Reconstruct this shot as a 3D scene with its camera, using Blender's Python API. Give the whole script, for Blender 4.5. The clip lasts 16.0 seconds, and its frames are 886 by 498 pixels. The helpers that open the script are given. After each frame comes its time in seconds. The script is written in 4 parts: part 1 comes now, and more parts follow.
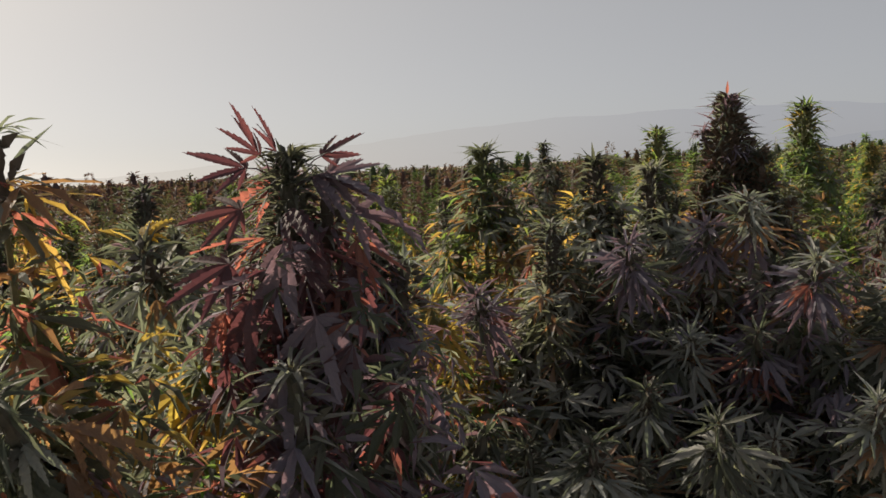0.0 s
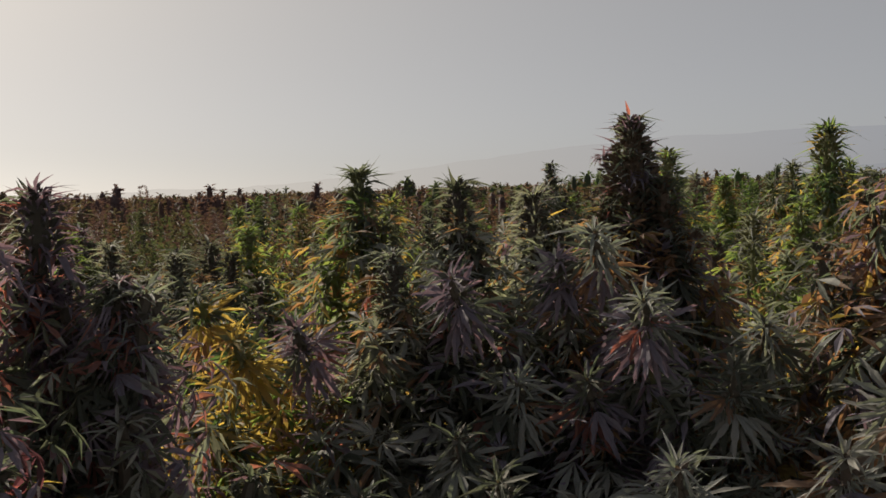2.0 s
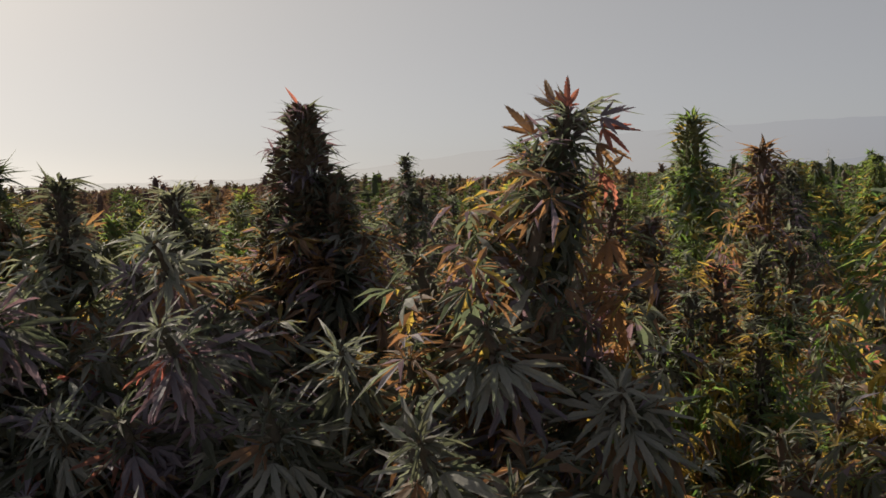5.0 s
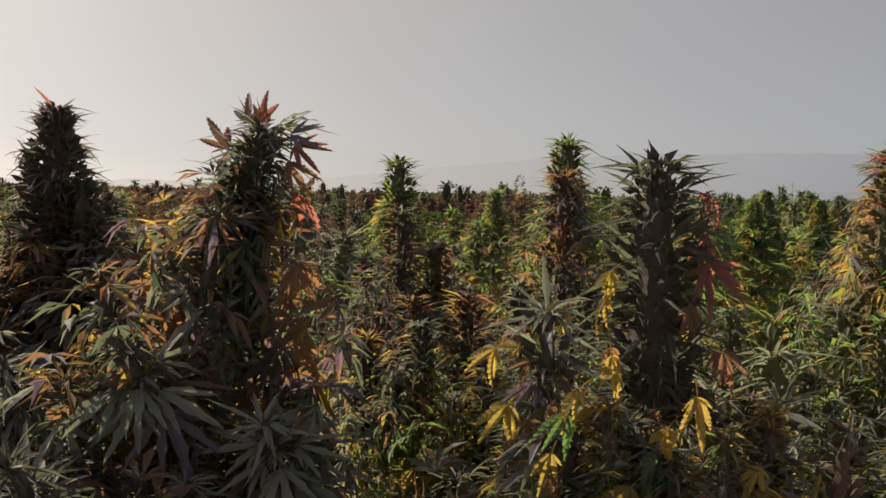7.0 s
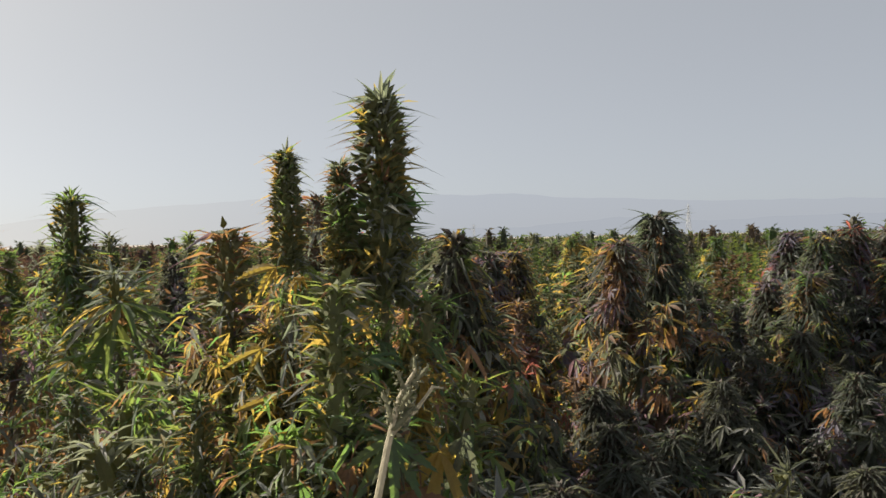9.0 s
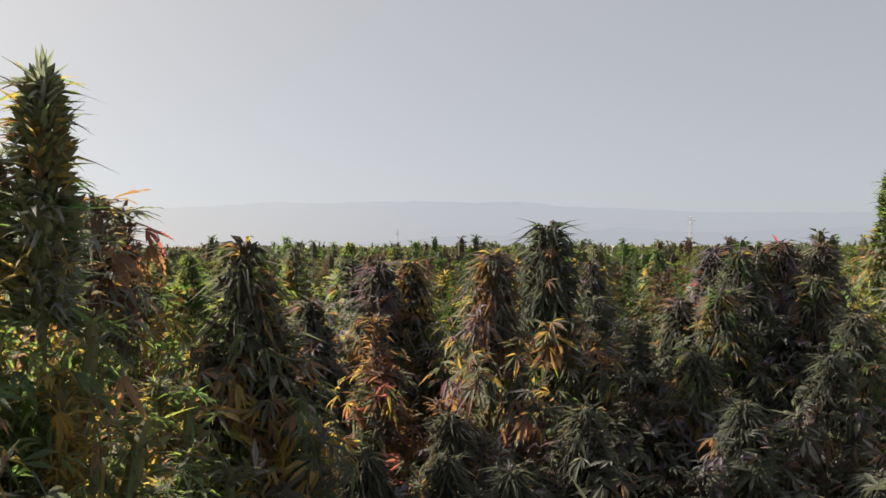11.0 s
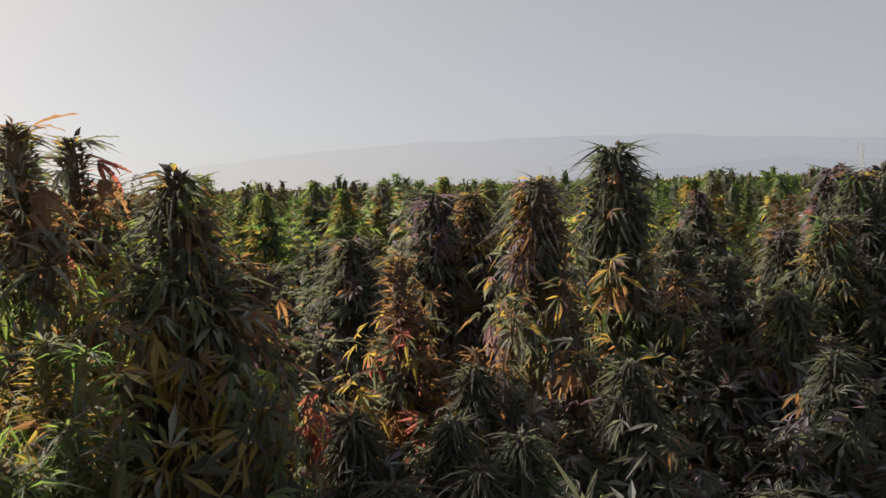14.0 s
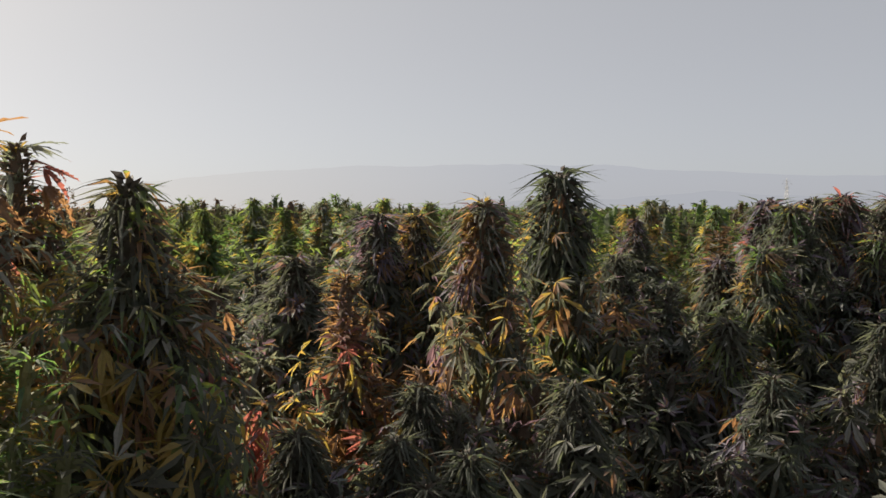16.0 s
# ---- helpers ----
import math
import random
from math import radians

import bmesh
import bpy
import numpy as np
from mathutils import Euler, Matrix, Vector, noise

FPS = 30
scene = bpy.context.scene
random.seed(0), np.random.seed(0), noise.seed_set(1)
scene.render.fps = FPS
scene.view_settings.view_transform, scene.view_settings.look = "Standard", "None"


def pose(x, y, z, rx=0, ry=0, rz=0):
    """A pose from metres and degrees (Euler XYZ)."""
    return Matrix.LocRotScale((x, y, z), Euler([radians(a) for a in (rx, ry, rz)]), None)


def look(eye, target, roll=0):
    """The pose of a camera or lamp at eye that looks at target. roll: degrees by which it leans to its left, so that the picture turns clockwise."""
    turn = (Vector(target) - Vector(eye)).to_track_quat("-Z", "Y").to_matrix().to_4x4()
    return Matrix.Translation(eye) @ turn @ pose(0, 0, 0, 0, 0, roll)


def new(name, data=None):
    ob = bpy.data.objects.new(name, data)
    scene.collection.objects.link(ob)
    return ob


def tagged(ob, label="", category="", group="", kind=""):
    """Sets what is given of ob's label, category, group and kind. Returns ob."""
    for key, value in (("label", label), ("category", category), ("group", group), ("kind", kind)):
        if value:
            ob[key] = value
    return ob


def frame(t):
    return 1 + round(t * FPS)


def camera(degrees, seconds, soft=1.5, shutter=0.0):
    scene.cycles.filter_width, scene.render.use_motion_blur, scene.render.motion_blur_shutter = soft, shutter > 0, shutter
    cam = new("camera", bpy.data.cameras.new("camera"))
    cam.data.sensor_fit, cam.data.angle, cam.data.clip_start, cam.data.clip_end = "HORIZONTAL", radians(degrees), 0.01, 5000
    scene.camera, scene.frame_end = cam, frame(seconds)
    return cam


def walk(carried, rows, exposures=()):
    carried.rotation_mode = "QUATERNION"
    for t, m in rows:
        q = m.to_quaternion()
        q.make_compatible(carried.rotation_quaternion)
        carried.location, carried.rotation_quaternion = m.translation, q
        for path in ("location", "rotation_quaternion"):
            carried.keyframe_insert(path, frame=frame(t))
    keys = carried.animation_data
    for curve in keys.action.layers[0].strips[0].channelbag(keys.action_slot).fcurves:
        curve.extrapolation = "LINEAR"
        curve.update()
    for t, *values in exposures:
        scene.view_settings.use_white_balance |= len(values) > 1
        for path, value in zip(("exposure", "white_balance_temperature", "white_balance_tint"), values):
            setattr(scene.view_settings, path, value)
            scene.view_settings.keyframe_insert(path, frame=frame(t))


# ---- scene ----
cam = camera(47.7, 16.0, soft=1.6)
PATH = [
    (0, (0.433, 0.063, 1.836), (0.344, 2.054, 1.673), -2.9),
    (0.5, (0.63, 0.146, 1.828), (0.372, 2.126, 1.722), -1.0),
    (1, (0.767, 0.163, 1.823), (0.494, 2.139, 1.688), -2.4),
    (1.5, (0.876, 0.221, 1.835), (0.554, 2.193, 1.736), -0.0),
    (2, (1.04, 0.277, 1.829), (0.726, 2.248, 1.707), -1.9),
    (2.5, (1.209, 0.345, 1.832), (0.832, 2.305, 1.704), -0.5),
    (3, (1.334, 0.417, 1.811), (0.926, 2.373, 1.724), -0.8),
    (3.5, (1.468, 0.508, 1.831), (1.063, 2.464, 1.742), -1.2),
    (3.7, (1.535, 0.549, 1.824), (1.112, 2.501, 1.718), -2.1),
    (5.8, (1.975, 0.752, 1.82), (1.674, 2.724, 1.677), -1.5),
    (6, (2.035, 0.752, 1.828), (1.678, 2.716, 1.711), -1.7),
    (6.5, (2.155, 0.786, 1.831), (1.787, 2.748, 1.696), 0.4),
    (7, (2.241, 0.873, 1.827), (1.974, 2.852, 1.715), 1.2),
    (7.5, (2.367, 0.91, 1.838), (2.21, 2.903, 1.796), -0.7),
    (8, (2.471, 0.907, 1.853), (2.442, 2.906, 1.834), 0.1),
    (8.5, (2.583, 0.927, 1.856), (2.802, 2.915, 1.838), -1.9),
    (9, (2.676, 1.019, 1.863), (3.164, 2.958, 1.842), -1.2),
    (9.5, (2.783, 1.069, 1.855), (3.403, 2.969, 1.798), -2.8),
    (10, (2.924, 1.062, 1.869), (3.42, 3.0, 1.858), -2.4),
    (10.2, (2.951, 1.056, 1.862), (3.483, 2.984, 1.849), -1.4),
    (12.3, (3.421, 1.331, 1.87), (3.763, 3.302, 1.877), 1.2),
    (12.5, (3.44, 1.329, 1.867), (3.772, 3.301, 1.872), 0.3),
    (13, (3.466, 1.415, 1.854), (3.684, 3.403, 1.827), 0.3),
    (13.5, (3.478, 1.46, 1.85), (3.729, 3.443, 1.786), 0.9),
    (14, (3.492, 1.439, 1.838), (3.671, 3.427, 1.71), -1.7),
    (14.5, (3.482, 1.446, 1.818), (3.691, 3.432, 1.698), -1.3),
    (15, (3.478, 1.413, 1.819), (3.653, 3.405, 1.765), -1.5),
    (15.5, (3.448, 1.457, 1.82), (3.723, 3.436, 1.739), -0.7),
    (16, (3.458, 1.437, 1.825), (3.77, 3.41, 1.745), -0.0),
]
walk(cam, [(t, look(eye, target, roll)) for t, eye, target, roll in PATH],
     [(0, .72, 6720, 10), (1.5, .57, 6720, 10), (2.5, .45, 6720, 10), (3.7, .45, 6680, 10), (6, .6, 6750, 10), (7, .58, 6800, 11), (8, .76, 6650, 10), (8.5, .86, 6450, 9), (9, 1.08, 6400, 8), (10.2, 1.2, 6450, 9), (12.3, 1.08, 6600, 10), (13.5, .98, 6600, 10), (14.5, .95, 6600, 10), (15.2, .97, 6600, 10), (16, 1.05, 6600, 10)])

# ---- light ----
SUN_AZ, SUN_EL = radians(-50), radians(30)
sun_dir = Vector((math.sin(SUN_AZ) * math.cos(SUN_EL), math.cos(SUN_AZ) * math.cos(SUN_EL), math.sin(SUN_EL)))
sun = new("sun", bpy.data.lights.new("sun", "SUN"))
sun.data.energy, sun.data.angle, sun.data.color = 5.0, radians(0.8), (1.0, 0.89, 0.72)
sun.matrix_world = look((0, 0, 30), Vector((0, 0, 30)) - sun_dir)

world = bpy.data.worlds.new("hazy_sky")
scene.world = world
world.use_nodes = True
wn, wl = world.node_tree.nodes, world.node_tree.links
wn.clear()
sky = wn.new("ShaderNodeTexSky")
sky.sky_type, sky.sun_disc = "NISHITA", False
sky.sun_elevation, sky.sun_rotation = SUN_EL, SUN_AZ
sky.air_density, sky.dust_density, sky.ozone_density, sky.altitude = 0.6, 2.2, 1.0, 1500
wash = wn.new("ShaderNodeHueSaturation")
wash.inputs["Saturation"].default_value = 0.42
wash.inputs["Value"].default_value = 0.38
veil = wn.new("ShaderNodeGamma")  # thick haze evens the sky out
veil.inputs["Gamma"].default_value = 0.95
haze = wn.new("ShaderNodeMixRGB")
haze.blend_type = "ADD"
haze.inputs["Fac"].default_value = 1.0
haze.inputs["Color2"].default_value = (2.36, 2.44, 2.62, 1)
back = wn.new("ShaderNodeBackground")
back.inputs["Strength"].default_value = 0.0565
wout = wn.new("ShaderNodeOutputWorld")
wl.new(sky.outputs[0], wash.inputs["Color"])
wl.new(wash.outputs[0], veil.inputs["Color"])
wl.new(veil.outputs[0], haze.inputs["Color1"])
# the bright ring that haze makes round the sun, fading with the angle from it
aim = wn.new("ShaderNodeTexCoord")
unit = wn.new("ShaderNodeVectorMath")
unit.operation = "NORMALIZE"
near_sun = wn.new("ShaderNodeVectorMath")
near_sun.operation = "DOT_PRODUCT"
near_sun.inputs[1].default_value = sun_dir
angle = wn.new("ShaderNodeMath")
angle.operation, angle.use_clamp = "ARCCOSINE", False
fade = wn.new("ShaderNodeMath")
fade.operation = "MULTIPLY"
fade.inputs[1].default_value = -1 / radians(17)
falloff = wn.new("ShaderNodeMath")
falloff.operation = "EXPONENT"
ring = wn.new("ShaderNodeMixRGB")
ring.blend_type = "ADD"
ring.inputs["Color2"].default_value = (16.5, 13.5, 9.3, 1)
wl.new(aim.outputs["Generated"], unit.inputs[0])
wl.new(unit.outputs[0], near_sun.inputs[0])
wl.new(near_sun.outputs["Value"], angle.inputs[0])
wl.new(angle.outputs[0], fade.inputs[0])
wl.new(fade.outputs[0], falloff.inputs[0])
wl.new(falloff.outputs[0], ring.inputs["Fac"])
wl.new(haze.outputs[0], ring.inputs["Color1"])
wl.new(ring.outputs[0], back.inputs["Color"])
wl.new(back.outputs[0], wout.inputs["Surface"])
scene.view_settings.exposure = 0.0

# ---- materials ----


def node_mat(name):
    m = bpy.data.materials.new(name)
    m.use_nodes = True
    m.node_tree.nodes.clear()
    return m, m.node_tree.nodes, m.node_tree.links


def leaf_mat(name, face, face_b, through_col, through_b, share=0.45, rough=0.66, spots=60.0):
    """Thin leaf: a matt waxy face, and a warmer colour where the sun comes through it."""
    m, n, l = node_mat(name)
    info = n.new("ShaderNodeObjectInfo")
    tex = n.new("ShaderNodeTexCoord")
    big = n.new("ShaderNodeTexNoise")
    big.inputs["Scale"].default_value, big.inputs["Detail"].default_value = 34, 3
    fine = n.new("ShaderNodeTexNoise")
    fine.inputs["Scale"].default_value, fine.inputs["Detail"].default_value = spots * 4, 4
    geo = n.new("ShaderNodeNewGeometry")
    l.new(geo.outputs["Position"], big.inputs["Vector"])
    l.new(geo.outputs["Position"], fine.inputs["Vector"])
    add = n.new("ShaderNodeMath")
    add.operation = "MULTIPLY_ADD"
    l.new(info.outputs["Random"], add.inputs[0])
    add.inputs[1].default_value = 0.55
    l.new(big.outputs["Fac"], add.inputs[2])
    add2 = n.new("ShaderNodeMath")
    add2.operation = "MULTIPLY_ADD"
    l.new(geo.outputs["Random Per Island"], add2.inputs[0])
    add2.inputs[1].default_value = 0.5
    l.new(add.outputs[0], add2.inputs[2])
    fac = n.new("ShaderNodeMapRange")
    fac.inputs["From Min"].default_value, fac.inputs["From Max"].default_value = 0.55, 1.45
    l.new(add2.outputs[0], fac.inputs["Value"])

    def mix(a, b):
        x = n.new("ShaderNodeMixRGB")
        x.inputs["Color1"].default_value, x.inputs["Color2"].default_value = (*a, 1), (*b, 1)
        l.new(fac.outputs[0], x.inputs["Fac"])
        s = n.new("ShaderNodeMixRGB")
        s.blend_type = "MULTIPLY"
        s.inputs["Fac"].default_value = 0.32
        l.new(x.outputs[0], s.inputs["Color1"])
        l.new(fine.outputs["Fac"], s.inputs["Color2"])
        return s
    top, under = mix(face, face_b), mix(through_col, through_b)
    p = n.new("ShaderNodeBsdfPrincipled")
    p.inputs["Roughness"].default_value = rough
    p.inputs["Specular IOR Level"].default_value = 0.22
    l.new(top.outputs[0], p.inputs["Base Color"])
    bump = n.new("ShaderNodeBump")
    bump.inputs["Strength"].default_value, bump.inputs["Distance"].default_value = 0.35, 0.002
    l.new(fine.outputs["Fac"], bump.inputs["Height"])
    l.new(bump.outputs[0], p.inputs["Normal"])
    tr = n.new("ShaderNodeBsdfTranslucent")
    l.new(under.outputs[0], tr.inputs["Color"])
    mx = n.new("ShaderNodeMixShader")
    mx.inputs["Fac"].default_value = share
    l.new(p.outputs[0], mx.inputs[1])
    l.new(tr.outputs[0], mx.inputs[2])
    out = n.new("ShaderNodeOutputMaterial")
    l.new(mx.outputs[0], out.inputs["Surface"])
    return m


def plain_mat(name, a, b, scale, rough=0.8, bump_d=0.002):
    m, n, l = node_mat(name)
    geo = n.new("ShaderNodeNewGeometry")
    noi = n.new("ShaderNodeTexNoise")
    noi.inputs["Scale"].default_value, noi.inputs["Detail"].default_value = scale, 8
    l.new(geo.outputs["Position"], noi.inputs["Vector"])
    ramp = n.new("ShaderNodeValToRGB")
    ramp.color_ramp.elements[0].color, ramp.color_ramp.elements[1].color = (*a, 1), (*b, 1)
    ramp.color_ramp.elements[0].position, ramp.color_ramp.elements[1].position = 0.35, 0.68
    l.new(noi.outputs["Fac"], ramp.inputs["Fac"])
    p = n.new("ShaderNodeBsdfPrincipled")
    p.inputs["Roughness"].default_value = rough
    l.new(ramp.outputs[0], p.inputs["Base Color"])
    bump = n.new("ShaderNodeBump")
    bump.inputs["Strength"].default_value, bump.inputs["Distance"].default_value = 0.6, bump_d
    l.new(noi.outputs["Fac"], bump.inputs["Height"])
    l.new(bump.outputs[0], p.inputs["Normal"])
    out = n.new("ShaderNodeOutputMaterial")
    l.new(p.outputs[0], out.inputs["Surface"])
    return m


LEAF_LOOK = {  # face (two tones), light through the leaf (two tones), share that goes through
    "green": ((.080, .118, .082), (.112, .135, .082), (.23, .46, .11), (.42, .48, .10), .44),
    "grey": ((.245, .262, .262), (.28, .275, .265), (.30, .36, .22), (.38, .38, .23), .44),
    "purple": ((.165, .16, .212), (.195, .172, .208), (.26, .19, .23), (.36, .20, .22), .42),
    "wine": ((.072, .056, .070), (.098, .068, .078), (.20, .07, .085), (.29, .095, .09), .40),
    "rust": ((.165, .118, .095), (.205, .140, .105), (.50, .25, .11), (.56, .32, .12), .48),
    "yellow": ((.22, .185, .08), (.26, .21, .09), (.70, .54, .10), (.73, .47, .11), .6),
    "red": ((.150, .085, .080), (.190, .105, .095), (.60, .17, .14), (.68, .26, .16), .50),
    "dark": ((.066, .077, .068), (.088, .090, .078), (.18, .23, .13), (.23, .23, .14), .40),
}
LEAF = {key: leaf_mat("leaf_" + key, *look_) for key, look_ in LEAF_LOOK.items()}
BUD = {
    "green": leaf_mat("bud_green", (.15, .17, .09), (.18, .18, .10), (.30, .36, .08), (.40, .34, .09), 0.3, 0.7),
    "dark": leaf_mat("bud_dark", (.08, .085, .07), (.11, .09, .08), (.16, .15, .07), (.22, .14, .07), 0.2, 0.7),
    "rust": leaf_mat("bud_rust", (.13, .105, .08), (.16, .11, .085), (.32, .18, .08), (.36, .22, .08), 0.2, 0.7),
    "pale": leaf_mat("bud_pale", (.20, .21, .13), (.27, .26, .17), (.28, .27, .13), (.32, .27, .14), 0.15, 0.8),
}
STEM = plain_mat("stem_green", (.09, .10, .045), (.15, .13, .07), 90)
STALK = plain_mat("stem_dry", (.34, .30, .21), (.48, .43, .31), 120)
SOIL = plain_mat("dry_soil", (.30, .272, .235), (.42, .385, .34), 9, 0.95, 0.02)

# ---- mesh tools ----


class Heap:
    """Gathers many small pieces into one mesh."""

    def __init__(self):
        self.v, self.f, self.count = [], [], 0

    def add(self, verts, faces, m=None):
        if m is not None:
            a = np.array(m)
            verts = verts @ a[:3, :3].T + a[:3, 3]
        self.v.append(verts)
        self.f.extend([tuple(i + self.count for i in f) for f in faces])
        self.count += len(verts)

    def mesh(self, name, mat):
        me = bpy.data.meshes.new(name)
        me.from_pydata(np.concatenate(self.v).tolist(), [], self.f)
        me.materials.append(mat)
        me.update()
        return me

    def joined(self):
        return np.concatenate(self.v), self.f


def leaflet(length, width, seg=6, droop=0.25, fold=0.25, tooth=0.3):
    """One narrow saw-edged leaflet along +x, folded along its midrib."""
    if seg == 1:
        return np.array([(0, 0, 0), (length * .45, width * .5, fold * width * .5), (length, 0, -droop * length), (length * .45, -width * .5, fold * width * .5)]), [(0, 3, 2), (0, 2, 1)]
    v, f = [(0, 0, 0)], []
    for i in range(1, seg):
        s = i / seg
        w = width * 0.5 * math.sin(math.pi * s ** 0.8) ** 0.9
        if i % 2 == 0:
            w *= 1 - (tooth if seg < 12 else .2)
        x, z = length * (s + (0.05 if i % 2 else -0.02)), -droop * length * s * s
        v += [(x, w, z + fold * w), (length * s, 0, z), (x, -w, z + fold * w)]
    v.append((length, 0, -droop * length))
    tip = len(v) - 1
    f += [(0, 2, 1), (0, 3, 2)]
    for i in range(seg - 2):
        a = 1 + i * 3
        f += [(a, a + 1, a + 4, a + 3), (a + 1, a + 2, a + 5, a + 4)]
    a = tip - 3
    f += [(a, a + 1, tip), (a + 1, a + 2, tip)]
    return np.array(v, float), f


def tube(points, radii, sides=5):
    v, f = [], []
    pts = [Vector(p) for p in points]
    for i, p in enumerate(pts):
        d = (pts[min(i + 1, len(pts) - 1)] - pts[max(i - 1, 0)]).normalized()
        u = d.orthogonal().normalized()
        w = d.cross(u)
        for k in range(sides):
            a = 2 * math.pi * k / sides
            v.append(p + (u * math.cos(a) + w * math.sin(a)) * radii[i])
    for i in range(len(pts) - 1):
        for k in range(sides):
            a, b = i * sides + k, i * sides + (k + 1) % sides
            f.append((a, b, b + sides, a + sides))
    return np.array(v, float), f


def turn(az, tilt, roll=0.0):
    """Turns +x to the compass angle az, dropping by tilt (radians)."""
    return Matrix.Rotation(az, 4, "Z") @ Matrix.Rotation(tilt, 4, "Y") @ Matrix.Rotation(roll, 4, "X")


def fan_leaf(rnd, leaflets, size, droop, seg=6, petiole=0.5, wide=1.0):
    """A compound leaf: 5 to 9 leaflets spread round the end of its stalk, size = longest leaflet."""
    h = Heap()
    pl = petiole * size
    h.add(*tube([(0, 0, 0), (pl * .5, 0, .004), (pl, 0, 0)], [.0016, .0013, .0011], 3))
    half = leaflets // 2
    for k in range(-half, half + 1):
        q = abs(k) / max(half, 1)
        ln = size * (1 - 0.62 * q ** 1.4) * rnd.uniform(.9, 1.08)
        v, f = leaflet(ln, wide * (ln * rnd.uniform(.135, .185) + size * .015), seg, droop * rnd.uniform(.4, 1.7), rnd.uniform(.1, .5))
        ang = k * radians(rnd.uniform(26, 33))
        h.add(v, f, Matrix.Translation((pl, 0, 0)) @ turn(ang, droop * .5 + q * .25 + rnd.uniform(-.15, .2), rnd.uniform(-.35, .35)))
    return h


BRACT = (np.array([(0, 0, 0), (.4, .26, 0), (.4, -.13, .22), (.4, -.13, -.22), (1, 0, .05)], float),
         [(0, 2, 1), (0, 3, 2), (0, 1, 3), (1, 2, 4), (2, 3, 4), (3, 1, 4)])


def cola(rnd, length, radius, leaf, star=0.0, hang=0.0, step=0.0011, seg=4, bracts=3, taper=0.0):
    """A flower spike along +z with a blunt top: its packed bracts, and the narrow leaves that stand out of it."""
    buds, blades = Heap(), Heap()
    rings = 7 if seg > 3 else 5
    buds.add(*tube([(rnd.uniform(-.1, .1) * radius, rnd.uniform(-.1, .1) * radius, length * k / rings) for k in range(rings + 1)],
                   [radius * (1 - taper * k / rings) * (.5 * rnd.uniform(.75, 1.1) if 0 < k < rings else .2) for k in range(rings + 1)], 7 if seg > 3 else 5))
    nodes = max(14, int(length / step))
    lump = [rnd.uniform(.68, 1.22) for _ in range(12)]
    for i in range(nodes):
        s = i / nodes
        z = length * s
        az = i * 2.39996 + rnd.uniform(-.3, .3)
        prof = (0.75 + 0.25 * min(1, s * 3)) * (1 - s ** 5) ** 0.6 * lump[int(s * 11.9)] * (1 - taper * s)
        r = max(radius * prof, .006)
        for _ in range(bracts):
            a2, up = az + rnd.uniform(-.7, .7), rnd.uniform(.0, .9)
            b = rnd.uniform(.016, .028) * (1.3 if seg < 4 else 1)
            q = r * rnd.uniform(.5, .95)
            buds.add(BRACT[0] * b, BRACT[1], Matrix.Translation((math.cos(a2) * q, math.sin(a2) * q, z + rnd.uniform(-.008, .008))) @ turn(a2, -up))
        ln = leaf * rnd.uniform(.45, 1.3) * (1 + star * max(0, s - .8) * 4)
        lift = rnd.uniform(-.1, .85) + s * s * .2 - hang * (1 - s)
        q = r * .6
        triple = seg > 3 and rnd.random() < .35
        for k in (-1, 0, 1) if triple else (0,):
            v, f = leaflet(ln * (1 if k == 0 else .7), ln * .095 + .0022 + (.006 if seg < 4 else 0), 3, rnd.uniform(-.1, .85) + hang * rnd.uniform(.3, 1.1), rnd.uniform(.2, .7), .2)
            blades.add(v, f, Matrix.Translation((math.cos(az) * q, math.sin(az) * q, z)) @ turn(az + k * .45, -lift, rnd.uniform(-.5, .5)))
    for k in range(14):
        v, f = leaflet(leaf * rnd.uniform(.4, .75) * (1 + star * .4), leaf * .085 + .002, 4, rnd.uniform(.3, 1.0) + hang * .6, .5, .2)
        blades.add(v, f, Matrix.Translation((math.cos(k) * radius * .25, math.sin(k) * radius * .25, length * .95)) @ turn(k * .9 + rnd.uniform(-.3, .3), -rnd.uniform(.25, 1.1) + hang * .7))
    return buds, blades


def part(name, me, parent, m=None, mat=None, label=""):
    ob = new(name, me)
    ob.parent = parent
    if m is not None:
        ob.matrix_basis = m
    if mat is not None:
        ob.material_slots[0].link = "OBJECT"
        ob.material_slots[0].material = mat
    if label:
        tagged(ob, label)
    if name in ("cola", "sugar_leaves", "foliage", "leafy_shoot"):
        tagged(ob, kind="stuff")
    return ob


rnd = random.Random(11)
LEAVES = []
for cnt, dr in ((7, .15), (7, .45), (5, .3), (7, .8), (5, .7), (9, .25), (5, .1), (7, .6)):
    LEAVES.append(fan_leaf(rnd, cnt, .1, dr).mesh("fan_leaf", LEAF["green"]))
SHORT = []
for cnt, dr in ((7, .12), (7, .3), (5, .2), (9, .22)):
    SHORT.append(fan_leaf(rnd, cnt, .1, dr, 6, .3).mesh("fan_leaf", LEAF["green"]))
LARGE = []
for cnt, dr in ((7, .5), (5, .65), (7, .8), (5, .35), (7, .08), (5, .12)):
    LARGE.append(fan_leaf(rnd, cnt, .1, dr, 15, .3, 1.05).mesh("fan_leaf", LEAF["green"]))
COLAS = {}
